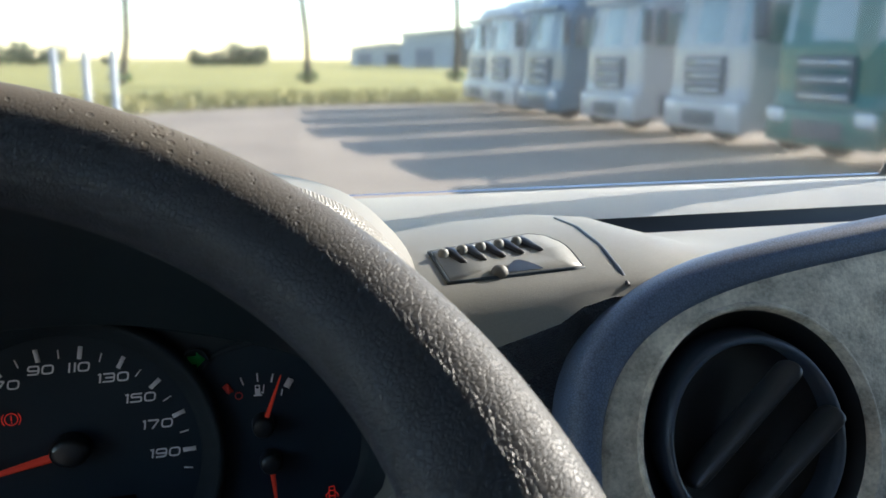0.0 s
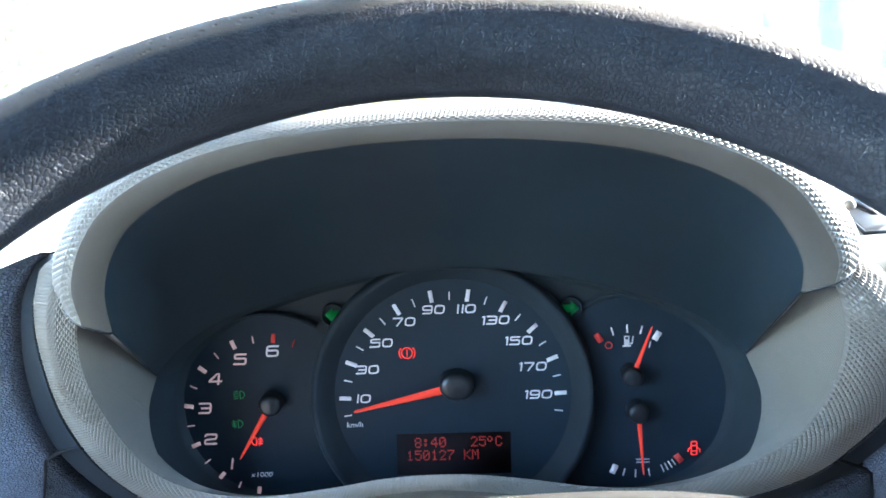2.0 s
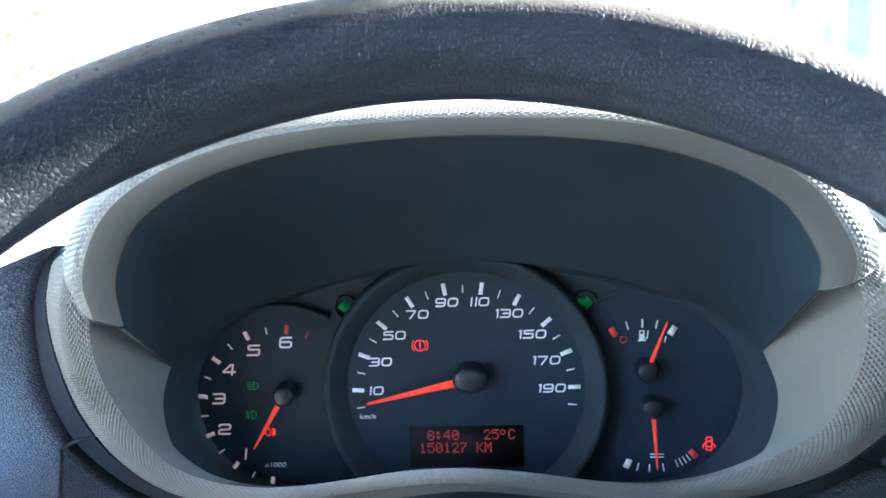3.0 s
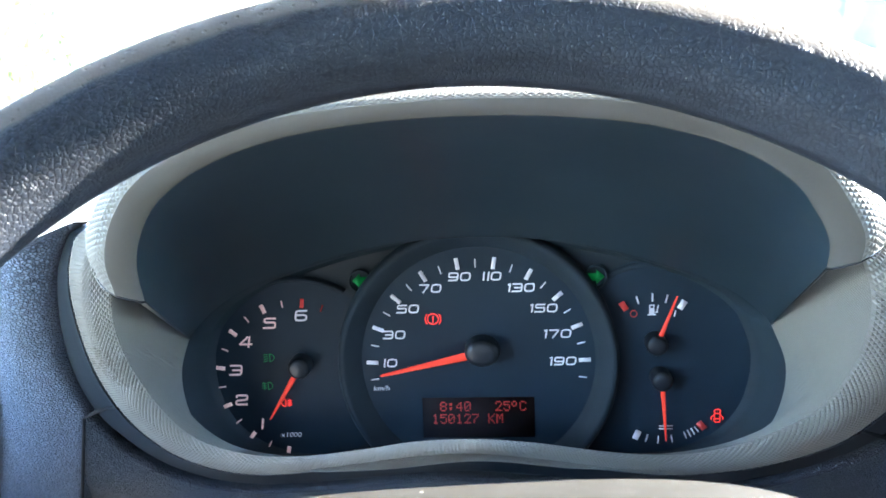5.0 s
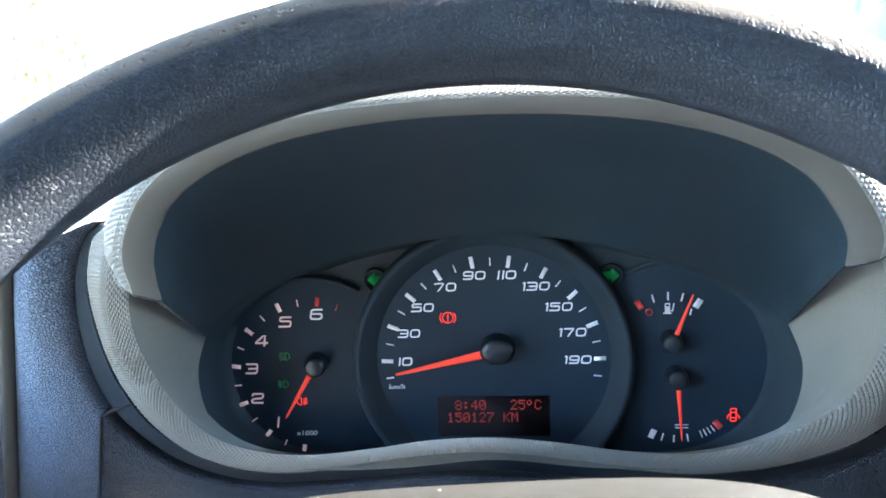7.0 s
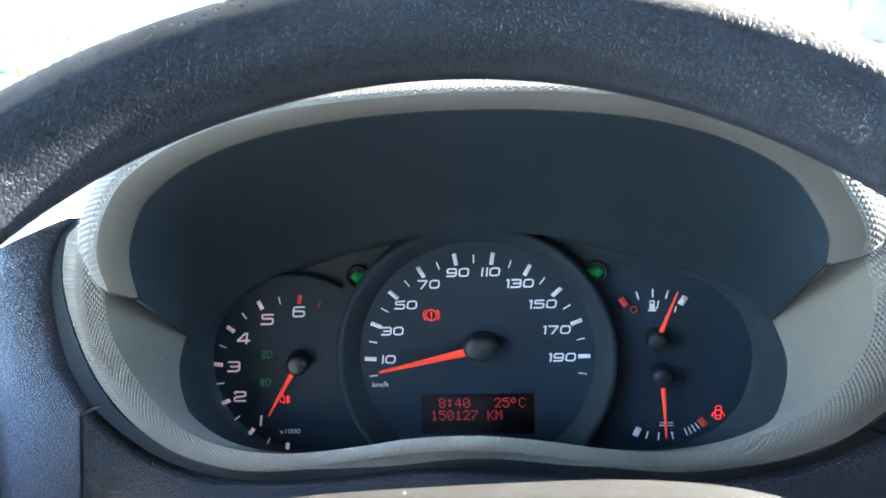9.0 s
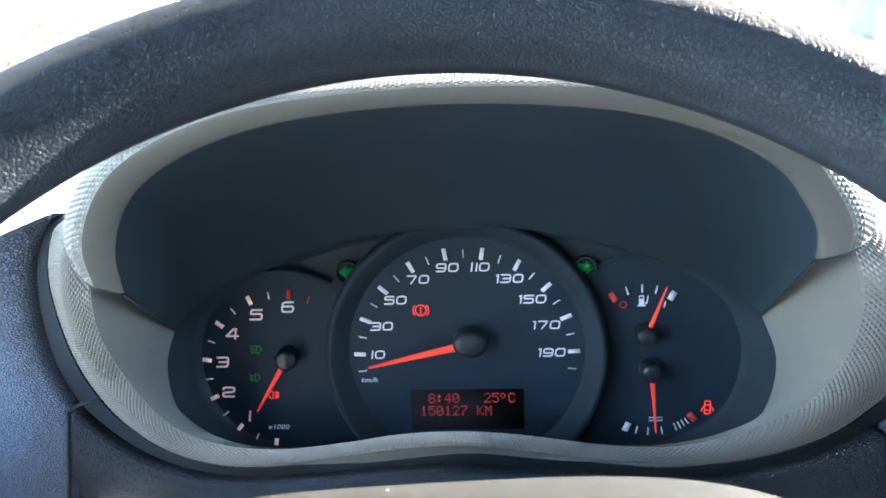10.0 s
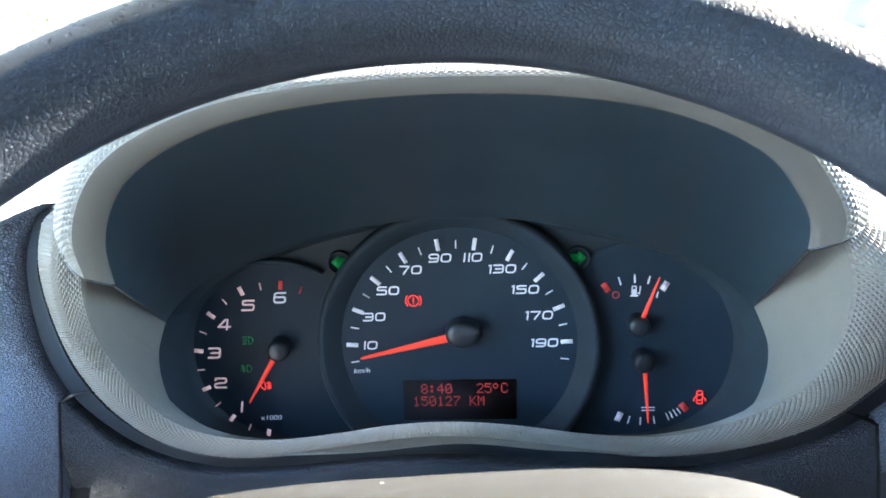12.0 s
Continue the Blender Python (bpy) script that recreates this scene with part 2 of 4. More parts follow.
def turned(profile, n=64, start=0.0, end=360.0, centre=(0, 0, 0)):
    """A profile of (radius, y) turned about the y axis through centre; angles from the top, clockwise."""
    full = end - start >= 359.9
    k = n if full else n + 1
    lines = []
    for r, y in profile:
        lines.append([(centre[0] + r * math.sin(radians(start + (end - start) * i / n)), centre[1] + y, centre[2] + r * math.cos(radians(start + (end - start) * i / n))) for i in range(k)])
    return loft(lines, closed=full)


def disc(r, y, centre=(0, 0), n=64):
    bm = bmesh.new()
    bm.faces.new([bm.verts.new((centre[0] + r * math.sin(a * math.tau / n), y, centre[1] + r * math.cos(a * math.tau / n))) for a in range(n)])
    return bm


def slab(points, y0, y1):
    """A flat shape given in x and z, from y0 (front) to y1."""
    bm = bmesh.new()
    a = [bm.verts.new((x, y0, z)) for x, z in points]
    b = [bm.verts.new((x, y1, z)) for x, z in points]
    bm.faces.new(a), bm.faces.new(b[::-1])
    for i in range(len(a)):
        j = (i + 1) % len(a)
        bm.faces.new((a[j], a[i], b[i], b[j]))
    bmesh.ops.recalc_face_normals(bm, faces=bm.faces)
    return bm


def bar(centre, angle, length, width, y, depth=0.0006):
    """A small flat bar at (x, z); its length points along angle (from the top, clockwise)."""
    s, c = math.sin(radians(angle)), math.cos(radians(angle))
    pts = [(centre[0] + s * a + c * b, centre[1] + c * a - s * b) for a, b in ((-length / 2, -width / 2), (-length / 2, width / 2), (length / 2, width / 2), (length / 2, -width / 2))]
    return slab(pts, y - depth, y)


def lettering(text, size, wide=1.0, slant=0.0, depth=0.0003, bold=0.0):
    """A mesh of the text, upright in x and z, centred."""
    c = bpy.data.curves.new("text", "FONT")
    c.body, c.size, c.align_x, c.align_y = text, size, "CENTER", "CENTER"
    c.extrude, c.shear, c.offset = depth / 2, slant, bold
    ob = new("text", c)
    me = bpy.data.meshes.new_from_object(ob.evaluated_get(bpy.context.evaluated_depsgraph_get()))
    bpy.data.objects.remove(ob)
    bpy.data.curves.remove(c)
    me.transform(Matrix.Rotation(radians(90), 4, "X") @ Matrix.Diagonal((wide, 1, 1, 1)))
    return me


def write(name, text, size, at, mat, parent, wide=1.0, slant=0.0, bold=0.0, turn=0.0):
    me = lettering(text, size, wide, slant, bold=bold)
    me.transform(Matrix.Translation((at[0], at[1], at[2])) @ Matrix.Rotation(radians(turn), 4, "Y"))
    me.materials.append(mat)
    return part(name, me, mat, parent)


# ---- wide squared digits of the dials ----
def ribbon(bm, points, thick, radius, y, closed=False):
    """A flat band of even width along a line with rounded corners."""
    p = [Vector((a, b)) for a, b in points]
    n = len(p)
    path = []
    for i in range(n):
        if not closed and i in (0, n - 1):
            path.append(p[i])
            continue
        a, b, c = p[i - 1], p[i], p[(i + 1) % n]
        r = min(radius, (a - b).length * 0.48, (c - b).length * 0.48)
        s, e = b + (a - b).normalized() * r, b + (c - b).normalized() * r
        path += [s * (1 - f) ** 2 + b * 2 * f * (1 - f) + e * f * f for f in (0, 0.3, 0.5, 0.7, 1)]
    k = len(path)
    sides = []
    for i in range(k):
        a = path[i - 1] if closed or i else path[i]
        b = path[(i + 1) % k] if closed or i < k - 1 else path[i]
        d = (b - a).normalized()
        w = Vector((-d.y, d.x)) * thick / 2
        sides.append((bm.verts.new((path[i].x + w.x, y, path[i].y + w.y)), bm.verts.new((path[i].x - w.x, y, path[i].y - w.y))))
    for i in range(k if closed else k - 1):
        q, r = sides[i], sides[(i + 1) % k]
        bm.faces.new((q[1], r[1], r[0], q[0]))


def digits(text, height, at, slant=0.0, wide=1.04, thick=0.16):
    """A number in wide squared strokes, centred at (x, y, z)."""
    bm = bmesh.new()
    h = thick / 2
    low, mid, top = h, 0.5, 1 - h
    pen = 0.0
    for ch in text:
        w = 0.34 if ch == "1" else wide
        l, r = h, w - h
        v = w * 0.72
        strokes = {
            "0": [([(l, low), (r, low), (r, top), (l, top)], 0.30, True)],
            "1": [([(0.34 - h, 1.0), (0.34 - h, 0.0)], 0.0, False)] if "11" in text or text in ("1", "10") else [([(0.0, 0.84), (0.34 - h, 0.92), (0.34 - h, 0.0)], 0.03, False)],
            "2": [([(l, 0.70), (l, top), (r, top), (r, mid + 0.02), (l, mid - 0.06), (l, low), (w, low)], 0.20, False)],
            "3": [([(0.0, top), (r, top), (r, low), (0.0, low)], 0.22, False), ([(0.22, mid), (r - h, mid)], 0.0, False)],
            "4": [([(v, 0.0), (v, 1.0)], 0.0, False), ([(v - h * 1.6, 0.98), (0.02, 0.30), (v - h, 0.30)], 0.03, False), ([(v + h, 0.30), (w, 0.30)], 0.0, False)],
            "5": [([(w - 0.05, top), (l, top), (l, mid + 0.06), (r, mid + 0.06), (r, low), (0.0, low)], 0.16, False)],
            "6": [([(w - 0.06, top), (l, top), (l, low), (r, low), (r, mid + 0.05), (l + h, mid + 0.05)], 0.24, False)],
            "7": [([(0.0, top), (r, top), (w * 0.42, 0.0)], 0.12, False)],
            "9": [([(0.06, low), (r, low), (r, top), (l, top), (l, mid - 0.05), (r - h, mid - 0.05)], 0.24, False)],
        }[ch]
        for pts, rad, loop in strokes:
            ribbon(bm, [(x + pen, z) for x, z in pts], thick, rad, 0.0, loop)
        pen += w + 0.17
    mid_x = (pen - 0.17) / 2
    for q in bm.verts:
        x, z = q.co.x - mid_x, q.co.z - 0.5
        q.co = Vector((at[0] + (x + slant * z) * height, at[1], at[2] + z * height))
    return bm


def mirror(half):
    """A symmetric line from its left half, middle point last."""
    return [(-x, z) for x, z in half[:-1]] + [half[-1]] + [(x, z) for x, z in half[-2::-1]]


# ---- cab shell ----
def cab_shell():
    solid("floor", box(-0.66, 1.46, -1.65, 1.0, -1.25, -1.2), SHELL, "dark rubber floor of the van cab", "floor", kind="structure")
    solid("ceiling", box(-0.62, 1.42, -1.6, 0.25, 1.02, 1.07, 0.01), LINER, "pale grey fabric headliner of the van", "ceiling", kind="structure")
    solid("wall_rear", box(-0.62, 1.42, -1.65, -1.6, -1.2, 1.02), SHELL, "dull grey bulkhead behind the seats", "wall", kind="structure")
    solid("wall_front", box(-0.62, 1.42, 0.95, 1.0, -1.2, 0.02), SHELL, "dark firewall under the windscreen", "wall", kind="structure")
    # unseen window tops; the right one's height trims the sun on the wheel
    for name, x0, x1, top in (("wall_left", -0.66, -0.62, 0.949), ("wall_right", 1.42, 1.46, 0.9605)):
        bm = box(x0, x1, -1.65, 1.0, -1.2, 0.02)
        box(x0, x1, -1.65, 0.30, top, 1.07, bm=bm)
        box(x0, x1, -1.65, -1.05 if x0 > 0 else -1.2, 0.02, top, bm=bm)
        wall = solid(name, bm, SHELL, "grey door lining with an open window band", "wall", kind="structure", smooth=False)
        # right post made wide and bent out of view to shade the visor
        half = 0.11 if x0 > 0 else 0.03
        post = box(x0 - 0.01, x1 + 0.01, -half, half, -0.62, 0.62, 0.008)
        for q in post.verts:
            q.co.y *= 0.675 + 0.525 * q.co.z
        if x0 > 0:
            bmesh.ops.bisect_plane(post, geom=post.verts[:] + post.edges[:] + post.faces[:], plane_co=(0, 0, 0.12), plane_no=(0, 0, 1))
            for q in post.verts:
                if q.co.z < 0.1:
                    q.co.y -= 0.36
        bmesh.ops.transform(post, matrix=Matrix.Translation((0, 0.72 if x0 > 0 else 0.12, 0.49)) @ Matrix.Rotation(radians(40), 4, "X"), verts=post.verts)
        part("windscreen_pillar", post, SHELL, wall)
    pane = box(-0.62, 1.42, -0.0025, 0.0025, -0.58, 0.58)
    bmesh.ops.transform(pane, matrix=Matrix.Translation((0, 0.60, 0.555)) @ Matrix.Rotation(radians(37), 4, "X"), verts=pane.verts)
    screen = solid("window_1", pane, SCREEN_GLASS, "slanted windscreen of clear dusty glass", "windscreen", kind="structure", smooth=False)
    screen.visible_shadow = False
    for name, x, y, top in (("window_2", -0.640, -1.2, 0.949),):
        side = solid(name, slab([(y, 0.02), (0.52, 0.02), (0.52, 0.33), (0.30, top), (y, top)], -0.002, 0.002), SCREEN_GLASS, "clear dusty side window glass", "window", VAN @ Matrix.Translation((x, 0, 0)) @ Matrix.Rotation(radians(90), 4, "Z"), kind="structure", smooth=False)
        side.visible_shadow = False


cab_shell()


# ---- dashboard ----
def dash_profile(x):
    """The dashboard's outline, from the windscreen's foot to the knees."""
    g = min(1.0, max(0.0, (x - 0.355) / 0.07))
    dip = 0.126 - 0.024 * g - 0.04 * min(1.0, max(0.0, (x - 0.42) / 0.08))
    low = 0.021
    # height of the shadow line, where the colour changes to the darker one
    edge = float(np.interp(x, (0.255, 0.288, 0.315, 0.34), (0.087, 0.105, 0.112, 0.112)))
    back = lambda z: float(np.interp(z, (0.07, 0.104, 0.121), (-0.145, -0.142, -0.127)))
    return [(x, y, z) for y, z in ((0.95, 0.085), (0.90, 0.108 - low), (0.72, 0.121 - low), (0.50, 0.134 - low), (0.27, 0.134 - low), (0.25, 0.131 - low), (0.245, min(0.125 - low, dip + 0.004)), (0.235, min(dip, 0.102)), (0.12, dip), (0.11, 0.134 - 0.026 * g), (0.105, 0.135 - 0.023 * g), (0.10, 0.136 - 0.022 * g),
                                   (0.0, 0.144 - 0.022 * g), (-0.05, 0.142 - 0.018 * g), (-0.09, 0.135 - 0.010 * g), (-0.128, 0.121), (back(0.5 * (0.121 + edge)), 0.5 * (0.121 + edge)), (back(edge), edge), (-0.122, edge - 0.03), (-0.09, -0.12), (-0.03, -0.3))]


def dashboard():
    d = thing("dashboard", "grained grey van dashboard below the windscreen", "dashboard")
    xs = [0.245, 0.26, 0.28, 0.30, 0.32, 0.34, 0.36, 0.38, 0.40, 0.42, 0.46, 0.5, 0.7, 0.95, 1.2, 1.41]
    rows = [dash_profile(x) for x in xs]
    rows[0] = [(0.266 if z < 0.085 else (0.228 if z < 0.118 else 0.200), y + (0.05 if z < 0.085 else 0.0), z) for x, y, z in rows[0]]
    rows[1] = [(0.268 if z < 0.085 else 0.245, y, z) for x, y, z in rows[1]]
    rows[2] = [(0.285, y, z) for x, y, z in rows[2]]
    rows = [[(max(x, 0.315 + 0.1 * (x - 0.245)) if z < 0.02 else x, y, z) for x, y, z in r] for r in rows]
    part("rear_ledge", loft([r[:6] for r in rows]), DASH_SOFT, d, "sunlit pale ledge under the windscreen")
    part("slot_end", loft([r[5:12] for r in rows[:10]]), DASH_SOFT, d, "blind end of the demister slot")
    part("demister_slot", loft([r[5:12] for r in rows[9:]]), VENT, d, "black demister slot")
    part("main_body", loft([r[11:18] for r in rows]), DASH_SOFT, d, "sunlit light grey grained body")
    # cast shadow put in as a darker material below the line
    part("lower_body", loft([r[17:] for r in rows]), DASH_SHADED, d, "lower body coloured blue-grey for the shade below the shadow line")
    # the pad ahead of the dials
    pad = []
    for x, low in ((-0.62, 0.04), (-0.45, 0.04), (-0.3, 0.035), (-0.22, 0.03), (-0.1, 0.0), (0.0, 0.0), (0.1, 0.0), (0.2, 0.0), (0.244, 0.0)):
        pad.append([(x, y, z - low) for y, z in ((0.95, 0.03), (0.75, 0.08), (0.55, 0.105), (0.35, 0.115), (0.12, 0.122), (0.02, 0.12))])
    part("top_pad", loft(pad), DASH_TOP, d, "dull dark grey top pad")
    return d


dashboard()


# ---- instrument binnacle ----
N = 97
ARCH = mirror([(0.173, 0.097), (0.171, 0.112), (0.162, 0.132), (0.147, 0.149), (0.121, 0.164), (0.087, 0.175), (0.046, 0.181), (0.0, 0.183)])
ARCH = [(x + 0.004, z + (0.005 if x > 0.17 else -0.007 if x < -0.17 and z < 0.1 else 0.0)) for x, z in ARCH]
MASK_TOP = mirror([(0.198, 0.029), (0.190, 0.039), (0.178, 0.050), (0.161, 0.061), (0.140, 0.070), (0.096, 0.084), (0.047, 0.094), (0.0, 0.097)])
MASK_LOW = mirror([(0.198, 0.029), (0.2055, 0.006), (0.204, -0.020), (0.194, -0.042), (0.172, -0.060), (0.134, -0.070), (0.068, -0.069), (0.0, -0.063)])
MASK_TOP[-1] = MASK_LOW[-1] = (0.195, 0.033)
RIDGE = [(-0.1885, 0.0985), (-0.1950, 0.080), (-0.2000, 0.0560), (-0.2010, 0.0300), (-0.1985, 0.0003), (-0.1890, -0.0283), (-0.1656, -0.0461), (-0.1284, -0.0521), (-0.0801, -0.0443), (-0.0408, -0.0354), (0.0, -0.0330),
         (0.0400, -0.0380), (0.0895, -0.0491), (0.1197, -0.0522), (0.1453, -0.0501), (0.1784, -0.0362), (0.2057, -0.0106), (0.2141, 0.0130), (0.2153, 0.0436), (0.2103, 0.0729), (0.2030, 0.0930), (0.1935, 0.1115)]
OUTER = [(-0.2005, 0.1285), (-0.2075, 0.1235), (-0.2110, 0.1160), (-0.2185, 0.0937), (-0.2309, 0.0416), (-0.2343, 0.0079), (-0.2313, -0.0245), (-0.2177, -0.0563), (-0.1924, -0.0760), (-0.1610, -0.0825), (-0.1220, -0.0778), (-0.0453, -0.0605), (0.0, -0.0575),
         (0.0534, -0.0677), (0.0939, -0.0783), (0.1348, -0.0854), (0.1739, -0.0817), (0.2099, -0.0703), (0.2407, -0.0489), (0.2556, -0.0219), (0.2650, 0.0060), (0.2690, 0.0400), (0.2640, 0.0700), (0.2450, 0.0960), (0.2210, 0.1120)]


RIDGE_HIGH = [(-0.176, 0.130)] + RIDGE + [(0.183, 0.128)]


def soft_floor(a, b, r=0.02):
    """The larger of two values, with a rounded change from one to the other."""
    return 0.5 * (a + b + math.sqrt((a - b) ** 2 + r * r)) - 0.12 * r


def even(points, count):
    """Points at even steps along a line."""
    run = [0.0]
    for p, q in zip(points, points[1:]):
        run.append(run[-1] + (q - p).length)
    out, a = [], 0
    for i in range(count):
        s = run[-1] * i / (count - 1)
        while a < len(points) - 2 and run[a + 1] < s:
            a += 1
        out.append(points[a].lerp(points[a + 1], (s - run[a]) / max(1e-9, run[a + 1] - run[a])))
    return out


def knurled(sections, pitch=0.0012, height=0.0007):
    """A skin over the lines, cut into small four-sided pyramids that stand in diamonds."""
    k = len(sections[0])
    across = [0.0]
    for i in range(1, len(sections)):
        across.append(across[-1] + max((Vector(sections[i][j]) - Vector(sections[i - 1][j])).length for j in range(k)))
    rows = max(4, int(across[-1] / pitch))
    dense = []
    for r in range(rows + 1):
        s = across[-1] * r / rows
        a = min(max(i for i in range(len(across)) if across[i] <= s + 1e-9), len(sections) - 2)
        f = (s - across[a]) / (across[a + 1] - across[a])
        dense.append([Vector(p).lerp(Vector(q), f) for p, q in zip(sections[a], sections[a + 1])])
    mid = dense[rows // 2]
    cols = int(sum((q - p).length for p, q in zip(mid, mid[1:])) / pitch)
    grid = [even(row, cols + 1) for row in dense]
    verts = []
    for r in range(rows + 1):
        for c in range(cols + 1):
            p = grid[r][c]
            if (r + c) % 2 and 0 < r < rows and 0 < c < cols:
                n = (grid[r][c + 1] - grid[r][c - 1]).cross(grid[r + 1][c] - grid[r - 1][c]).normalized()
                p = p + n * (-height if n.y > 0 else height)
            verts.append(p)
    faces = []
    w = cols + 1
    for r in range(rows):
        for c in range(cols):
            a0, a1, b1, b0 = r * w + c, r * w + c + 1, (r + 1) * w + c + 1, (r + 1) * w + c
            faces += [(a0, a1, b0), (a1, b1, b0)] if (r + c) % 2 else [(a0, a1, b1), (a0, b1, b0)]
    me = bpy.data.meshes.new("knurl")
    me.from_pydata([tuple(v) for v in verts], [], faces)
    bm = bmesh.new()
    bm.from_mesh(me)
    bpy.data.meshes.remove(me)
    bmesh.ops.recalc_face_normals(bm, faces=bm.faces)
    return bm


def halves(points, depth):
    """A line through the points, split at its middle, with even steps in each half."""
    full = [Vector((p.x, depth(p.x, p.y), p.y)) for p in curve([(x, z, 0) for x, z in points], 400)]
    cut = min(range(len(full)), key=lambda i: abs(full[i].x))
    half = (N + 1) // 2
    return even(full[:cut + 1], half) + even(full[cut:], half)[1:]


def line(half, depth, n=N):
    return [Vector((p.x, depth(p.x, p.y), p.y)) for p in curve([(x, z, 0) for x, z in half], n)]


def grown(points, by, dy):
    """The line moved outwards by by(point) and ahead by dy(point)."""
    out = []
    for i, p in enumerate(points):
        a, b = points[max(i - 1, 0)], points[min(i + 1, len(points) - 1)]
        t = Vector((b.x - a.x, 0, b.z - a.z)).normalized()
        w = min(1.0, max(0.0, (0.126 - p.z) / 0.03))
        d = Vector((-t.z, 0, t.x)).lerp(Vector((math.copysign(0.86, p.x), 0, 0.50)), w)
        out.append(p + d * by(p) + Vector((0, dy(p), 0)))
    return out


def binnacle():
    b = thing("instrument_binnacle", "light grey knurled plastic binnacle round the van's dials", "binnacle")
    ends = lambda i: min(1.0, min(i, N - 1 - i) / 14)
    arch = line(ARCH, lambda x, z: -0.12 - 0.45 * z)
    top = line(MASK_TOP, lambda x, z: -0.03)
    wide = lambda p: 0.0135 + 0.0165 * (abs(p.x) / 0.17) ** 2
    # dark lining from the visor's edge back to the dials
    steps = [0.0, 0.08, 0.25, 0.5, 0.75, 1.0]
    part("hood_lining", loft([[a.lerp(t, s) + Vector((0, 0, 0.012 * ends(i) * math.sin(math.pi * s))) for i, (a, t) in enumerate(zip(arch, top))] for s in steps]), HOOD, b, "smooth dark lining")
    turn = lambda p: 0.58 - 0.16 * min(1.0, abs(p.x) / 0.17) ** 2
    out1 = [grown(arch, lambda p, k=k: wide(p) * k * turn(p), lambda p, d=d: d) for k, d in ((0.0, 0.0), (0.08, -0.003), (0.5, -0.007), (0.85, -0.010), (1.0, -0.0105))]
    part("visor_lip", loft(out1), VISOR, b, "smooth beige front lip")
    shell = lambda p, k: wide(p) * (turn(p) + (1 - turn(p)) * k)
    out2 = [grown(arch, lambda p, k=k: shell(p, k), lambda p, d=d: d) for k, d in ((0.0, -0.0105), (0.35, -0.009), (0.75, -0.004), (1.0, 0.006), (1.15, 0.03))]
    out2 += [grown(arch, lambda p, k=k: wide(p) * ((k - 0.35) + 0.5 * min(1, abs(p.x) / 0.16) ** 2), lambda p, d=d: d) for k, d in ((1.2, 0.08), (1.0, 0.16), (0.2, 0.24))]
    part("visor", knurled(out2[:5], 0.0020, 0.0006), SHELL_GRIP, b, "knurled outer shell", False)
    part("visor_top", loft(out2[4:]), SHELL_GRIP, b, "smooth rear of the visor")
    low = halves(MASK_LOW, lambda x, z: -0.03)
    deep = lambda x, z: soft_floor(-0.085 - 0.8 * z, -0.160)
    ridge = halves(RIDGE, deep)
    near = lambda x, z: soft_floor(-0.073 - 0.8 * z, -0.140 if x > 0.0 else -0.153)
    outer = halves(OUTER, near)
    inner = [[a.lerp(r, s) + Vector((0, 0.012 * ends(i) * math.sin(math.pi * s), 0)) for i, (a, r) in enumerate(zip(low, ridge))] for s in (0.0, 0.2, 0.4, 0.6, 0.8, 0.93, 1.0)]
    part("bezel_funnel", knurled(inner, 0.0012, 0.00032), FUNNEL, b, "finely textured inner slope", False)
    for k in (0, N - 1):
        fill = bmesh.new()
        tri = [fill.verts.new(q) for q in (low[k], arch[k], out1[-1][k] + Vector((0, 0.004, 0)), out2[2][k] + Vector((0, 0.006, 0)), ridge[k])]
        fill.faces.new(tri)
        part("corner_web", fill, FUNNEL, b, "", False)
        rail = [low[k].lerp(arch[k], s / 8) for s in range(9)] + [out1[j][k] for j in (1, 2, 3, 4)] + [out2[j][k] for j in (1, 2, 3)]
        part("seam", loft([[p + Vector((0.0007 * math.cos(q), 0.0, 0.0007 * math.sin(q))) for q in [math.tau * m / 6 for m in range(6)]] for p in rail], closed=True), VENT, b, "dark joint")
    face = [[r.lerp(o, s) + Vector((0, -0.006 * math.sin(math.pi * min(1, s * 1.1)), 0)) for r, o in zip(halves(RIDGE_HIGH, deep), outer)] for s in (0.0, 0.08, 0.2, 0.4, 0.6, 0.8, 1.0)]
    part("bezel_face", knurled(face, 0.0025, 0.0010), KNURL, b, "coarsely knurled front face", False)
    # dark surround and grained panels
    cut_l = min(range(N), key=lambda i: (outer[i] - Vector((-0.2395, outer[i].y, -0.0022))).length)
    cut_r = min(range(N), key=lambda i: (outer[i] - Vector((0.2513, outer[i].y, -0.0336))).length)
    def away(k, dy, roll):
        res = []
        for i, p in enumerate(outer):
            h = (N - 1) / 2
            fall = radians(90 * (1 - abs(i - h) / h) ** 1.2)
            d = Vector((math.copysign(math.cos(fall), i - h), 0, 0.12 - 1.12 * math.sin(fall)))
            slim = min(k, 0.034) * 0.78 * (1 - min(1.0, i / cut_l) ** 0.8)
            k2 = k - slim
            tuck = 0.014 * max(0.0, min(1.0, (p.z - 0.085) / 0.02)) if p.x > 0.2 else 0.0
            res.append(p + d * k2 + Vector((0, dy + tuck + roll * abs(d.x) - 0.8 * d.z * k2, 0)))
        return res
    s0, s1, s2, s3 = outer, away(0.003, 0.006, 0), away(0.028, 0.009, 0.003), away(0.034, 0.014, 0.004)
    part("surround", loft([s0, s1, s2, s3]), SURROUND, b, "dark smooth surround")
    part("surround_lip", loft([away(k, d, 0) for k, d in ((0.0030, 0.004), (0.0034, 0.0015), (0.0042, 0.0015), (0.0046, 0.006))]), DASH_SHADED, b, "thin raised lip")
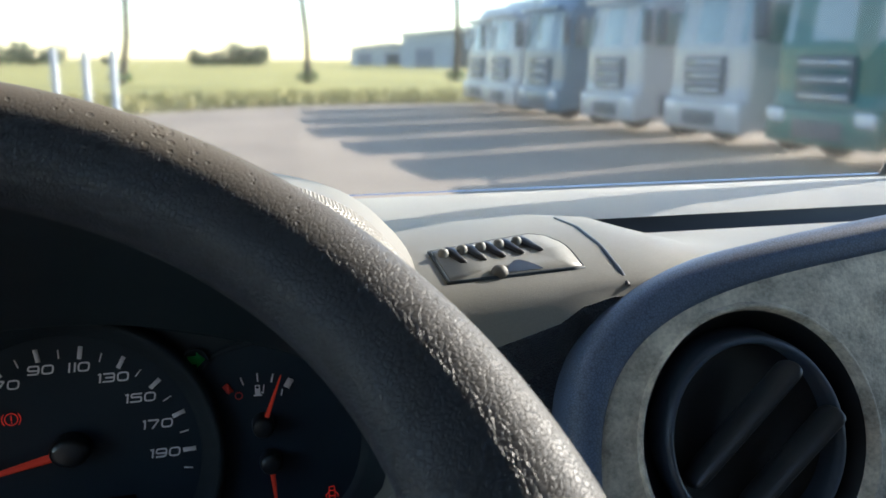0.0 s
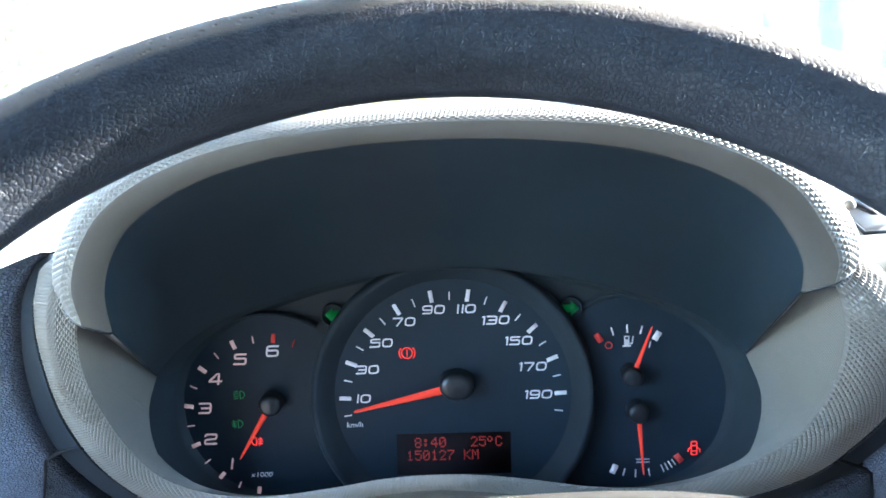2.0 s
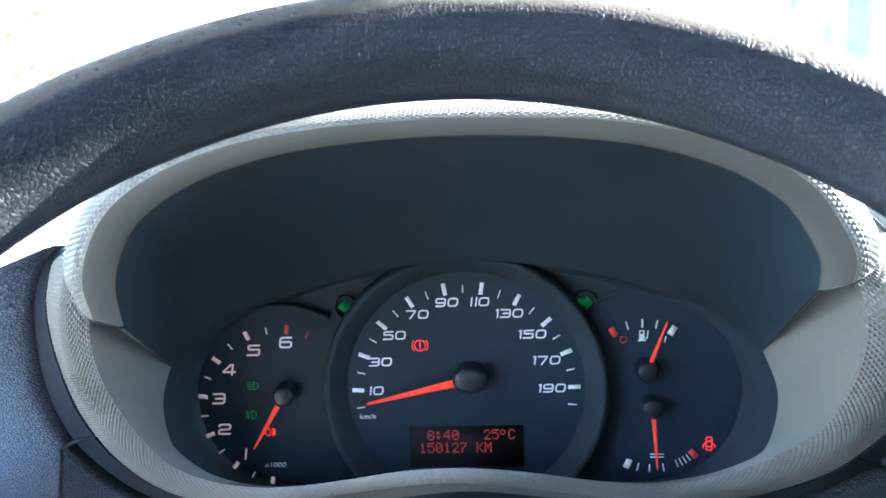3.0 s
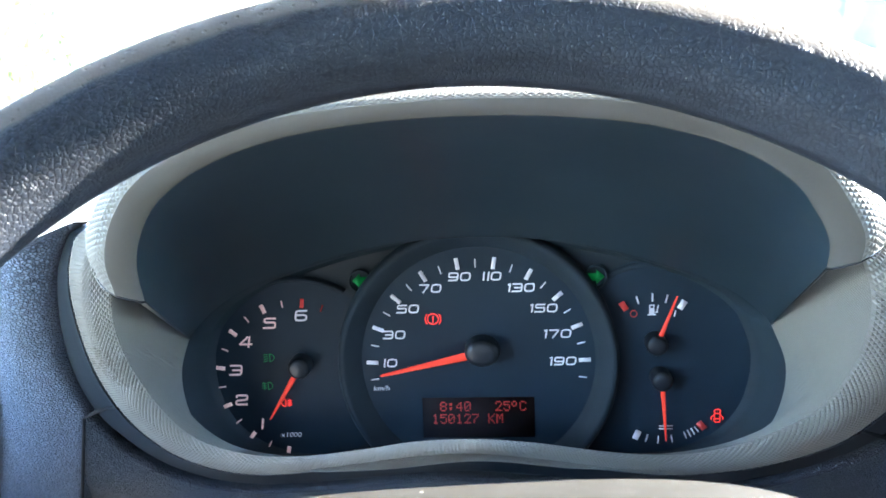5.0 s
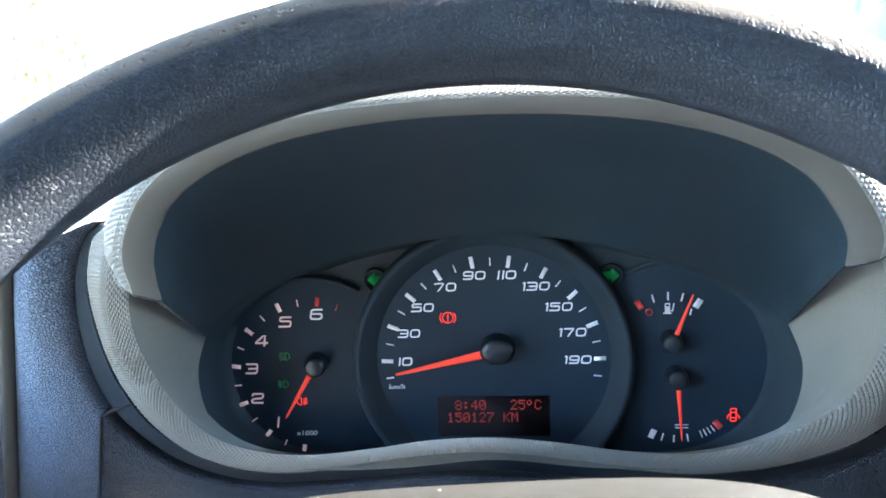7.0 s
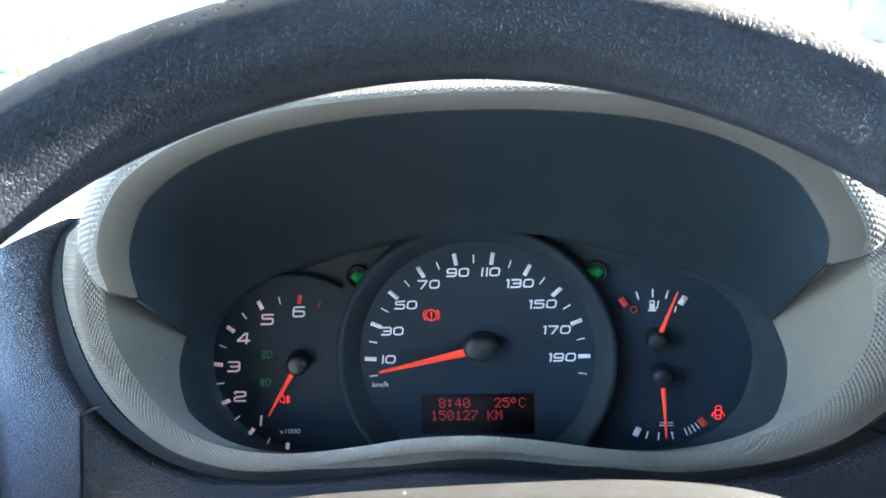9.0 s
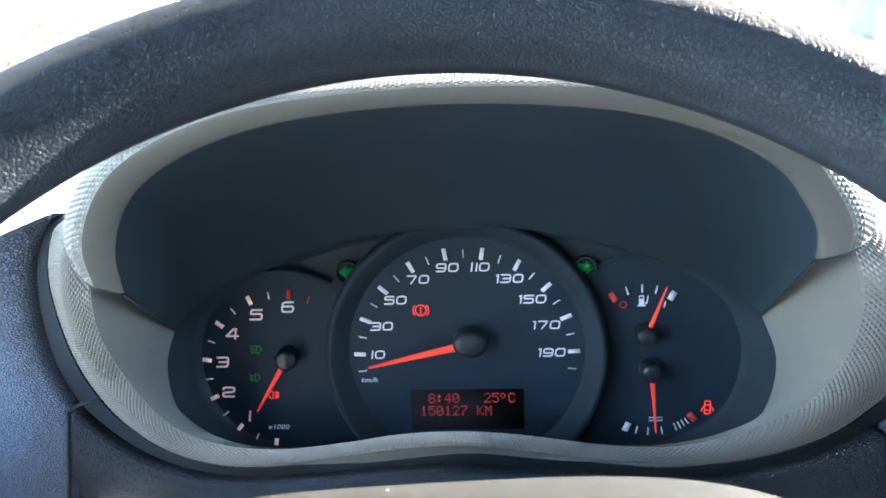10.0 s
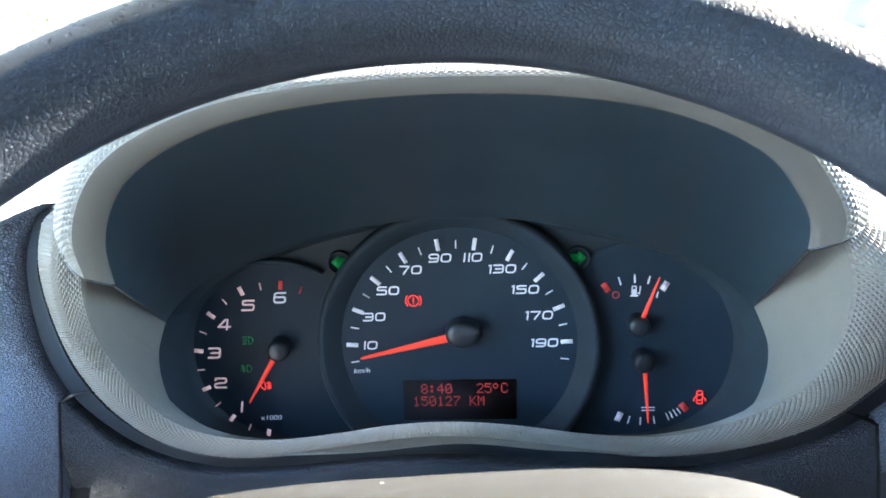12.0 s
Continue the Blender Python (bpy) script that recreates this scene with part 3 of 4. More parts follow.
    rings = [away(0.0335, 0.014, 0.004), away(0.035, 0.006, 0.004), away(0.039, 0.003, 0.004), away(0.065, 0.002, 0.006), away(0.105, 0.006, 0.012), away(0.22, 0.02, 0.09), away(0.36, 0.06, 0.16)]
    # the joint that runs down from the surround between the two panels
    def joint(k):
        """The point at arc length k down the joint."""
        bends = [Vector((0, 0, 0)), Vector((-0.028, 0.042, -0.053)), Vector((-0.062, 0.094, -0.117)), Vector((-0.142, 0.207, -0.262)), Vector((-0.28, 0.40, -0.51))]
        for p, q in zip(bends, bends[1:]):
            if k <= (q - p).length:
                return p.lerp(q, k / (q - p).length)
            k -= (q - p).length
        return bends[-1]
    def joint_r(k):
        """The same on the other side of the column."""
        return Vector((0.043, 0.078, -0.098)).normalized() * k
    path = [s[cut_r] + Vector((0, -0.0004, 0)) for s in (s0, s1, s2)] + [rings[2][cut_r] + joint_r(0.02 * k) + Vector((0, 0.0008, 0)) for k in range(12)]
    part("seam", loft([[p + Vector((0.0016 * math.cos(q), 0.0005 * math.sin(q), 0.0016 * math.sin(q))) for q in [math.tau * m / 8 for m in range(8)]] for p in path], closed=True), VENT, b, "dark joint")
    path = [s[cut_l] + Vector((0, -0.0004, 0)) for s in (s0, s1, s2)] + [rings[2][cut_l] + joint(0.02 * k) + Vector((0.0008, 0.0008, 0)) for k in range(17)]
    part("seam", loft([[p + Vector((0.0014 * math.cos(q), 0.0005 * math.sin(q), 0.0014 * math.sin(q))) for q in [math.tau * m / 8 for m in range(8)]] for p in path], closed=True), VENT, b, "dark joint")
    # blue-grey panel towards the door, ending at a straight pale strip
    start = rings[2][:cut_l + 1]
    head = start[-1].copy()
    down = [joint(0.02 * k) for k in range(1, 17)]
    start = start + [head + p for p in down]
    strip = lambda f: Vector((-0.258, -0.146, 0.112)) + (Vector((-0.405, 0.05, -0.137)) - Vector((-0.258, -0.146, 0.112))) * f
    edge = [strip(0.55 * i / cut_l) for i in range(cut_l + 1)] + [strip(0.55 + 0.075 * k) for k in range(1, 17)]
    rolled = [r[:cut_l + 1] + [r[cut_l] + p for p in down] for r in rings[:2]]
    bulge = lambda s: Vector((0, -0.010 * math.sin(math.pi * s), 0))
    left = rolled + [[a.lerp(e, s) + bulge(s) for a, e in zip(start, edge)] for s in (0.0, 0.06, 0.2, 0.45, 0.7, 0.9, 1.0)]
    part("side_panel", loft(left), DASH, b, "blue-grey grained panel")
    tube = [[p + Vector((-0.004 + 0.0055 * math.cos(q), -0.002 - 0.006 * math.sin(q), 0.0)) for q in [math.tau * k / 12 for k in range(12)]] for p in edge]
    part("end_strip", loft(tube, closed=True), VISOR, b, "pale edge strip at the door end")
    part("end_panel", loft([[p + Vector((-x, y, 0)) for p in edge] for x, y in ((0.009, 0.006), (0.016, -0.002), (0.03, -0.004), (0.08, 0.03), (0.19, 0.2))]), DASH, b, "blue-grey grained end panel")
    reach = (0.0, 0.0015, 0.0065, 0.0355, 0.0805, 0.1955, 0.3355)
    lower = []
    for r, k in zip(rings, reach):
        row = []
        for i in range(cut_l, cut_r + 1):
            f = min(1.0, (i - cut_l) / 16)
            f = f * f * (3 - 2 * f)
            row.append((r[cut_l] if k < 0.01 else rings[2][cut_l] + joint(k * 1.25)).lerp(r[i], f) if i < cut_l + 16 and k >= 0.01 else r[i].copy())
        for j in range(len(row)):
            g = min(1.0, (cut_r - cut_l - j) / 16)
            if g < 1.0 and k >= 0.01:
                g = g * g * (3 - 2 * g)
                row[j] = (rings[2][cut_r] + joint_r(k * 1.1)).lerp(row[j], g)
        row[0] += Vector((0.0022, 0, 0))
        row[-1] += Vector((-0.0016, 0, 0))
        lower.append([row[0] + Vector((-0.0006, 0.007, 0))] + row + [row[-1] + Vector((0, 0.006, 0))])
    # the darker copy of the dash grain puts this panel's shade into colour
    part("lower_panel", loft(lower), DASH_SHADED, b, "grained panel, coloured darker for shade")
    side = []
    for r, k in list(zip(rings, reach))[:5]:
        row = [q + (p - q) * max(0.06, min(1.0, (0.03 - p.z) / 0.05)) for p, q in zip(r[cut_r:], rings[0][cut_r:]) if q.z < 0.03]
        if k >= 0.01:
            for j in range(min(16, len(row))):
                g = (j / 16) ** 2 * (3 - 2 * j / 16)
                row[j] = (rings[2][cut_r] + joint_r(k * 1.1)).lerp(row[j], g)
        row[0] += Vector((0.0016, 0, 0))
        side.append([row[0] + Vector((0, 0.006, 0))] + row)
    part("side_panel", loft(side), DASH, b, "blue-grey grained panel")
    part("seam_backing", loft([[p + Vector((0, 0.006, 0)) for p in r] for r in rings[:3]]), VENT, b, "dark gap between the panels")
    part("seam_backing", loft([[head + p + Vector((x, 0.022, 0)) for p in [Vector((0, 0, 0))] + down] for x in (-0.012, 0.016)]), VENT, b, "dark gap between the panels")
    return b


binnacle()


# ---- instrument cluster ----
GLYPHS = {"0": "0E11131519110E", "1": "040C040404040E", "2": "0E11010204081F", "4": "02060A121F0202", "5": "1F101E0101110E", "7": "1F010204080808", "8": "0E11110E11110E",
          "C": "0E11101010110E", "K": "11121418141211", "M": "111B1515111111", "\u00ba": "0C12120C000000", ":": "000C0C000C0C00", " ": "00000000000000"}


def dots(text, x, z, step=0.00097, rise=0.00108):
    """A dot-matrix reading, centred."""
    bm = bmesh.new()
    left = x - len(text) * 3 * step
    for n, ch in enumerate(text):
        for row in range(7):
            bits = int(GLYPHS[ch][row * 2:row * 2 + 2], 16)
            for col in range(5):
                if bits >> (4 - col) & 1:
                    a, b = left + (n * 6 + col) * step, z + (3 - row) * rise
                    bm.faces.new([bm.verts.new((a + i * step * 0.9, -0.0009, b + j * rise * 0.9)) for i, j in ((0, 0), (1, 0), (1, 1), (0, 1))])
    return bm


def kept(bm):
    """What lies above the panel's lower end."""
    bmesh.ops.bisect_plane(bm, geom=bm.verts[:] + bm.edges[:] + bm.faces[:], plane_co=(0, 0, -0.0745), plane_no=(0, 0, -1), clear_outer=True)
    return bm


def cluster():
    c = thing("instrument_cluster", "dark dial panel with white markings and red needles, lit", "instrument cluster")
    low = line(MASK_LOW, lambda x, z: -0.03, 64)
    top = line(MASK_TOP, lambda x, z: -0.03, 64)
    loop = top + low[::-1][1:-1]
    def shrink(k, y):
        """The opening drawn in by k; its lower edge falls away instead."""
        return [Vector((p.x * (1 - k), y, 0.02 + (p.z - 0.02) * (1 - k * 1.6) if p.z > 0.02 else 0.02 + (p.z - 0.02) * (1 - k + 0.08 * min(y + 0.03, 0.031) / 0.03))) for p in loop]
    part("mask_wall", loft([loop, shrink(0.012, -0.026), shrink(0.040, -0.008), shrink(0.05, -0.002), shrink(0.075, 0.0012)], closed=True), WALL, c, "matt black wall of the mask")
    part("mask", loft([shrink(0.075, 0.0012), shrink(0.5, 0.002), shrink(0.99, 0.002)], closed=True), MASK, c, "matt dark moulded mask")

    # speedometer
    ring = part("speedometer", kept(turned([(0.100, 0.001), (0.0995, -0.010), (0.097, -0.0125), (0.094, -0.012), (0.085, -0.001), (0.083, 0.0005)], 96, -158, 158)), RING, c, "matt dark ring round the speedometer")
    part("dial_face", kept(disc(0.0845, 0.0)), DIAL, ring)
    for v in range(0, 201, 10):
        a = (v - 100.0) * 0.972
        s, k = math.sin(radians(a)), math.cos(radians(a))
        if v % 20 == 10:
            part("tick", bar((0.0761 * s, 0.0761 * k - 0.0032), a, 0.0084, 0.0028, -0.0006), WHITE, ring)
            reach = 0.0668 - (0.0034 if v < 100 else 0.0062) * s * s
            part("numeral", digits(str(v), 0.0064, (reach * s, -0.0008, reach * k - 0.0032), 0.14, 1.16, 0.18), WHITE, ring, "", False)
        else:
            part("tick", bar((0.0752 * s, 0.0752 * k - 0.0032), a, 0.0058, 0.0008, -0.0006), WHITE, ring)
    write("numeral", "km/h", 0.0052, (-0.0704, -0.0008, -0.0196), WHITE, ring, 1.15, 0.15)
    needle(ring, (0.0036, 0.0098), (-0.0690, -0.0066), 0.0062, 0.0100, -0.012, 1.24)
    disp = part("display", slab([(-0.041, -0.0275), (0.040, -0.0275), (0.040, -0.058), (-0.041, -0.058)], -0.0006, 0.0), LCD, ring, "dark red-lit display window")
    for text, x, z in (("8:40", -0.0165, -0.0345), ("25\u00baC", 0.0235, -0.0345), ("150127 KM", -0.0080, -0.0440)):
        part("reading", dots(text, x, z), LCD_RED, disp, "", False)
    lamp_brake(ring, (-0.031, 0.0320))

    # tachometer
    cx, cz = -0.131, -0.009
    tach = part("tachometer", kept(turned([(0.0745, 0.001), (0.0740, -0.005), (0.0725, -0.006), (0.0715, -0.005), (0.070, 0.0003)], 80, -214, 31, (cx, 0, cz))), RING, c, "thin ring round the rev counter")
    part("dial_face", kept(turned([(0.0705, 0.0004), (0.0002, 0.0004)], 72, 0, 360, (cx, 0, cz))), DIAL, tach)
    tx, tz = -0.1317, -0.0113
    for i in range(0, 14):
        v = i / 2
        a = 7.1 - 29.45 * (6 - v)
        s, k = math.sin(radians(a)), math.cos(radians(a))
        red = REDMARK if v >= 6 else PINK
        if i % 2 == 0:
            part("tick", bar((tx + 0.0571 * s, tz + 0.0571 * k), a, 0.0066, 0.0028, -0.0006), red, tach)
            if v >= 1:
                reach = 0.0478 if v == 6 else 0.0456
                part("numeral", digits(str(i // 2), 0.0084, (tx + reach * s, -0.0008, tz + reach * k), 0.16, 1.12, 0.17), PINK if v < 6 else WHITE, tach, "", False)
        else:
            part("tick", bar((tx + 0.0566 * s, tz + 0.0566 * k), a, 0.0052, 0.0008, -0.0006), red, tach)
    write("numeral", "x1000", 0.0050, (-0.1393, -0.0008, -0.0551), WHITE, tach, 1.25, 0.1)
    needle(tach, (-0.1278, -0.0003), (-0.1515, -0.0392), 0.0042, 0.0080, -0.011, 1.0)
    icon_lamp(tach, (-0.1516, 0.0048), LAMP_DIM, 0)
    icon_lamp(tach, (-0.1543, -0.0166), LAMP_DIM, 1)
    icon_lamp(tach, (-0.141, -0.030), LAMP_RED, 2)

    # fuel and temperature
    fx, fz, rr = 0.1235, 0.0075, 0.0375
    part_ring = part("gauge_bowl", turned([(0.078, 0.001), (0.0775, -0.0003), (0.076, -0.0008), (0.0745, -0.0003), (0.073, 0.0008)], 80, -29, 70, (0.128, 0, -0.006)), RING, c, "thin ring round the small gauges")
    part("dial_face", kept(turned([(0.0790, 0.0005), (0.0002, 0.0005)], 72, 0, 360, (0.128, 0, -0.006))), DIAL, part_ring)
    for a, w, ln, mt in ((-33, 0.0042, 0.0068, REDMARK), (-17, 0.0011, 0.0058, WHITE), (-1, 0.0011, 0.0058, WHITE), (14, 0.0011, 0.0058, WHITE), (32, 0.0042, 0.0068, WHITE)):
        part("tick", bar((fx + rr * math.sin(radians(a)), fz + rr * math.cos(radians(a))), a, ln, w, -0.0006), mt, part_ring)
    part("tick", bar((0.1385, 0.0332), 12, 0.0044, 0.0009, -0.0006), WHITE, part_ring)
    part("warning_ring", turned([(0.0026, -0.0006), (0.0026, -0.0012), (0.0020, -0.0012), (0.0020, -0.0006)], 20, 0, 360, (0.110, 0, 0.0335)), REDMARK, part_ring)
    pump(part_ring, (0.1235, 0.0365))
    needle(part_ring, (0.1249, 0.0131), (0.1382, 0.0482), 0.0036, 0.0074, -0.011, 1.0)
    tx, tz = 0.1305, -0.0178
    for a, w, ln, mt in ((204, 0.0042, 0.0068, WHITE), (194, 0.0009, 0.0055, WHITE), (183, 0.0009, 0.0055, WHITE), (170, 0.0009, 0.0055, WHITE), (157, 0.0009, 0.0055, WHITE),
                         (153, 0.0009, 0.0055, WHITE), (149, 0.0009, 0.0055, WHITE), (145, 0.0009, 0.0052, WHITE), (139, 0.0044, 0.0068, REDMARK)):
        r = 0.0430
        part("tick", bar((tx + r * math.sin(radians(a)), tz + r * math.cos(radians(a))), a, ln, w, -0.0006), mt, part_ring)
    for dz in (0.0, 0.0022):
        part("coolant_wave", bar((0.1335, -0.0525 + dz), 90, 0.0095, 0.0006, -0.0006), WHITE, part_ring)
    needle(part_ring, (0.1288, -0.0131), (0.1322, -0.0580), 0.0036, 0.0074, -0.011, 1.0)
    doors(part_ring, (0.1695, -0.0430))

    # turn signals in their round wells
    for sgn, x, z in ((-1, -0.0815, 0.0610), (1, 0.0838, 0.0606)):
        well = part("signal_well", turned([(0.0085, 0.0005), (0.0082, -0.0035), (0.0072, -0.0035), (0.0070, 0.0002)], 28, 0, 360, (x, 0, z)), MASK, c, "round signal well")
        arrow = [(-0.0060, 0), (-0.0004, 0.0052), (-0.0004, 0.0027), (0.0052, 0.0027), (0.0052, -0.0027), (-0.0004, -0.0027), (-0.0004, -0.0052)]
        pts = [(x - 0.001 - sgn * a * -1 if sgn > 0 else x + a, z + b) for a, b in arrow]
        if sgn > 0:
            pts = [(x - a, z + b) for a, b in arrow][::-1]
        part("arrow_lamp", slab(pts, -0.0012, -0.0004), LAMP_GREEN, well, "lit green turn arrow")


def needle(parent, hub, tip, width, cap, y, squash):
    """A tapered red pointer under a round dark cap."""
    h, t = Vector((hub[0], hub[1])), Vector(tip)
    d = (t - h).normalized()
    n = Vector((-d.y, d.x))
    start = h + d * cap * 0.6
    bm = bmesh.new()
    lines = []
    for q, w in ((start, width / 2), (t - d * 0.002, width * 0.17), (t, width * 0.08)):
        lines.append([(q.x + n.x * w, y + 0.0012, q.y + n.y * w), (q.x + n.x * w * 0.4, y, q.y + n.y * w * 0.4), (q.x - n.x * w * 0.4, y, q.y - n.y * w * 0.4), (q.x - n.x * w, y + 0.0012, q.y - n.y * w)])
    bm.free()
    part("needle", loft(lines), RED, parent, "bright red needle", False)
    dome = turned([(cap, 0.0), (cap, y + 0.002), (cap * 0.97, y - 0.0005), (cap * 0.88, y - 0.0022), (cap * 0.6, y - 0.003), (0.0001, y - 0.0032)], 40, 0, 360, (0, 0, 0))
    for v in dome.verts:
        v.co = Vector((hub[0] + v.co.x * squash, v.co.y, hub[1] + v.co.z))
    part("needle_cap", dome, CAP, parent, "glossy black needle cap")


def hoop(centre, r, w, a0=0.0, a1=360.0, y=-0.0006, n=32):
    return turned([(r, y), (r, y - 0.0006), (r - w, y - 0.0006), (r - w, y)], n, a0, a1, (centre[0], 0, centre[1]))


def joined(*meshes):
    bm = bmesh.new()
    for m in meshes:
        me = bpy.data.meshes.new("piece")
        m.to_mesh(me)
        m.free()
        bm.from_mesh(me)
        bpy.data.meshes.remove(me)
    return bm


def lamp_brake(parent, at):
    x, z = at
    part("brake_lamp", joined(hoop(at, 0.0041, 0.00055), hoop(at, 0.0058, 0.00055, 48, 132), hoop(at, 0.0058, 0.00055, 228, 312), bar((x, z + 0.0006), 0, 0.0034, 0.0007, -0.0006), bar((x, z - 0.0022), 0, 0.0007, 0.0007, -0.0006)), LAMP_RED, parent, "lit red brake lamp", False)


def icon_lamp(parent, at, mat, kind):
    """A lamp symbol: 0 dipped beam, 1 front fog, 2 rear fog."""
    x, z = at
    w = 0.00042
    side = -1 if kind == 2 else 1
    lens = hoop((x + side * 0.0006, z), 0.0030, w, 0, 180)
    for v in lens.verts:
        v.co.x = x + side * (0.0006 + abs(v.co.x - x - side * 0.0006) * 1.15)
    bits = [lens, bar((x + side * 0.0006, z), 0, 0.0062, w, -0.0006)]
    lean = 78 if kind == 0 else 90
    for k in (-1, 0, 1) if kind else (-1.5, -0.5, 0.5, 1.5):
        bits.append(bar((x - side * 0.0022, z + k * 0.0017), lean, 0.0034, w, -0.0006))
    if kind:
        for k, turn in ((-1.5, 25), (-0.5, -25), (0.5, 25), (1.5, -25)):
            bits.append(bar((x - side * (0.0023 + 0.0002 * k), z + k * 0.0015), turn, 0.0017, w, -0.0006))
    part("light_lamp", joined(*bits), mat, parent, "light symbol lamp", False)


def pump(parent, at):
    x, z = at
    part("fuel_symbol", joined(bar((x - 0.0024, z), 0, 0.0066, 0.0007, -0.0006), bar((x + 0.0004, z), 0, 0.0066, 0.0007, -0.0006), bar((x - 0.001, z + 0.0030), 90, 0.0034, 0.0007, -0.0006), bar((x - 0.001, z - 0.0012), 90, 0.0028, 0.0042, -0.0006), bar((x - 0.001, z - 0.0038), 90, 0.0056, 0.0010, -0.0006), bar((x + 0.0030, z + 0.0002), 8, 0.0060, 0.0007, -0.0006), bar((x + 0.0020, z - 0.0020), 90, 0.0018, 0.0007, -0.0006)), WHITE, parent, "white fuel pump symbol", False)


def doors(parent, at):
    x, z = at
    w = 0.00055
    bits = [bar((x, z + 0.0048), 90, 0.0026, w, -0.0006), bar((x, z - 0.0048), 90, 0.0030, w, -0.0006), bar((x, z + 0.0018), 90, 0.0036, w, -0.0006), bar((x, z - 0.0022), 90, 0.0036, w, -0.0006)]
    for s in (-1, 1):
        bits.append(bar((x + s * 0.0020, z), 0, 0.0082, w, -0.0006))
        bits.append(bar((x + s * 0.0016, z + 0.0045), -s * 50, 0.0012, w, -0.0006))
        bits.append(bar((x + s * 0.0017, z - 0.0045), s * 50, 0.0012, w, -0.0006))
        bits.append(bar((x + s * 0.0031, z - 0.0002), s * -48, 0.0030, w, -0.0006))
        bits.append(bar((x + s * 0.0041, z - 0.0020), 0, 0.0020, w, -0.0006))
    part("door_lamp", joined(*bits), LAMP_RED, parent, "lit red open-door lamp", False)


cluster()


# ---- steering wheel ----
SEAT = VAN @ Matrix.Translation((0.0108, -0.446, 0.0897)) @ Matrix.Rotation(0.0314, 4, "Z") @ Matrix.Rotation(-0.7701, 4, "X")
BOSS = SEAT.inverted() @ VAN @ Matrix.Translation((0.018, -0.442, 0.106)) @ Matrix.Rotation(0.104, 4, "Z") @ Matrix.Rotation(-0.843, 4, "X")


def steering_wheel():
    w = thing("steering_wheel", "worn dark grained plastic steering wheel", "steering wheel", SEAT)
    # here x runs across the wheel, z up its face, -y to the driver
    R, r = 0.1722, 0.0160
    n, k = 256, 28
    lines = []
    for i in range(n):
        a = math.tau * i / n
        deg = math.degrees(a) if a < math.pi else math.degrees(a) - 360
        grip = math.exp(-((abs(deg) - 88) / 26) ** 2)
        ring = []
        for j in range(k):
            b = math.tau * j / k
            rad = r * (1 + 0.03 * math.cos(2 * b))
            out = rad * math.cos(b)
            if out < 0:
                out *= 1 + 0.80 * grip
            q = R + out
            ring.append((q * math.sin(a), rad * math.sin(b) * (1 + 0.06 * grip), q * math.cos(a)))
        lines.append(ring)
    lines.append(lines[0])
    bm = loft(lines, closed=True)
    bmesh.ops.remove_doubles(bm, verts=bm.verts, dist=1e-6)
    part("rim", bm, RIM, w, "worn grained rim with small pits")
    shell = []
    for hx, hz, dep in ((0.112, 0.072, 0.085), (0.115, 0.074, 0.066), (0.111, 0.071, 0.052), (0.100, 0.062, 0.043), (0.075, 0.045, 0.038), (0.03, 0.02, 0.036), (0.001, 0.001, 0.0355)):
        row = []
        for i in range(72):
            a = math.tau * i / 72
            s, c = math.sin(a), math.cos(a)
            row.append((0.000 + math.copysign(abs(s) ** 0.62, s) * hx, dep, -0.029 + math.copysign(abs(c) ** 0.5, c) * hz))
        shell.append(row)
    hub = loft(shell, closed=True)
    part("airbag_pad", hub, PAD, w, "dusty sunlit airbag pad").matrix_basis = BOSS
    rng = random.Random(4)
    specks = bmesh.new()
    for _ in range(60):
        a = math.tau * rng.uniform(-0.13, 0.13)
        s, c = math.sin(a), math.cos(a)
        f = rng.random()
        hx, hz, dep = 0.111 - 0.036 * f, 0.071 - 0.026 * f, 0.052 - 0.014 * f
        at = (0.000 + math.copysign(abs(s) ** 0.62, s) * hx, dep - 0.0002, -0.029 + math.copysign(abs(c) ** 0.5, c) * hz)
        bmesh.ops.create_icosphere(specks, subdivisions=1, radius=rng.uniform(0.0003, 0.0009), matrix=Matrix.Translation(at))
    tagged(part("dust", specks, DUST, w), "pale dust specks", kind="stuff").matrix_basis = BOSS
    for a in (98, 140, 220, 262):
        s, c = math.sin(radians(a)), math.cos(radians(a))
        sec = []
        for d, wd, dep, th in ((0.070, 0.022, 0.062, 0.012), (0.10, 0.017, 0.045, 0.009), (0.135, 0.015, 0.010, 0.008), (0.168, 0.014, 0.003, 0.008)):
            px, pz = d * s, d * c
            sec.append([(px + c * wd * u, dep + th * v, pz - s * wd * u) for u, v in ((-1, -0.4), (-0.7, -1), (0.7, -1), (1, -0.4), (1, 0.6), (0.7, 1), (-0.7, 1), (-1, 0.6))])
        part("spoke", loft(sec, closed=True, cap=True), RIM, w)
    return w


steering_wheel()


def column():
    c = thing("steering_column", "dark plastic steering column shroud", "steering column")
    sec = []
    for y, z, hw, hh in ((-0.36, -0.005, 0.052, 0.04), (-0.28, -0.045, 0.06, 0.045), (-0.15, -0.11, 0.066, 0.055), (0.02, -0.20, 0.07, 0.06)):
        sec.append([(0.018 + hw * math.copysign(abs(math.cos(a)) ** 0.6, math.cos(a)), y + 0.3 * hh * math.sin(a), z + hh * math.copysign(abs(math.sin(a)) ** 0.6, math.sin(a))) for a in [math.tau * i / 32 for i in range(32)]])
    part("shroud", loft(sec, closed=True, cap=True), DASH, c)


column()


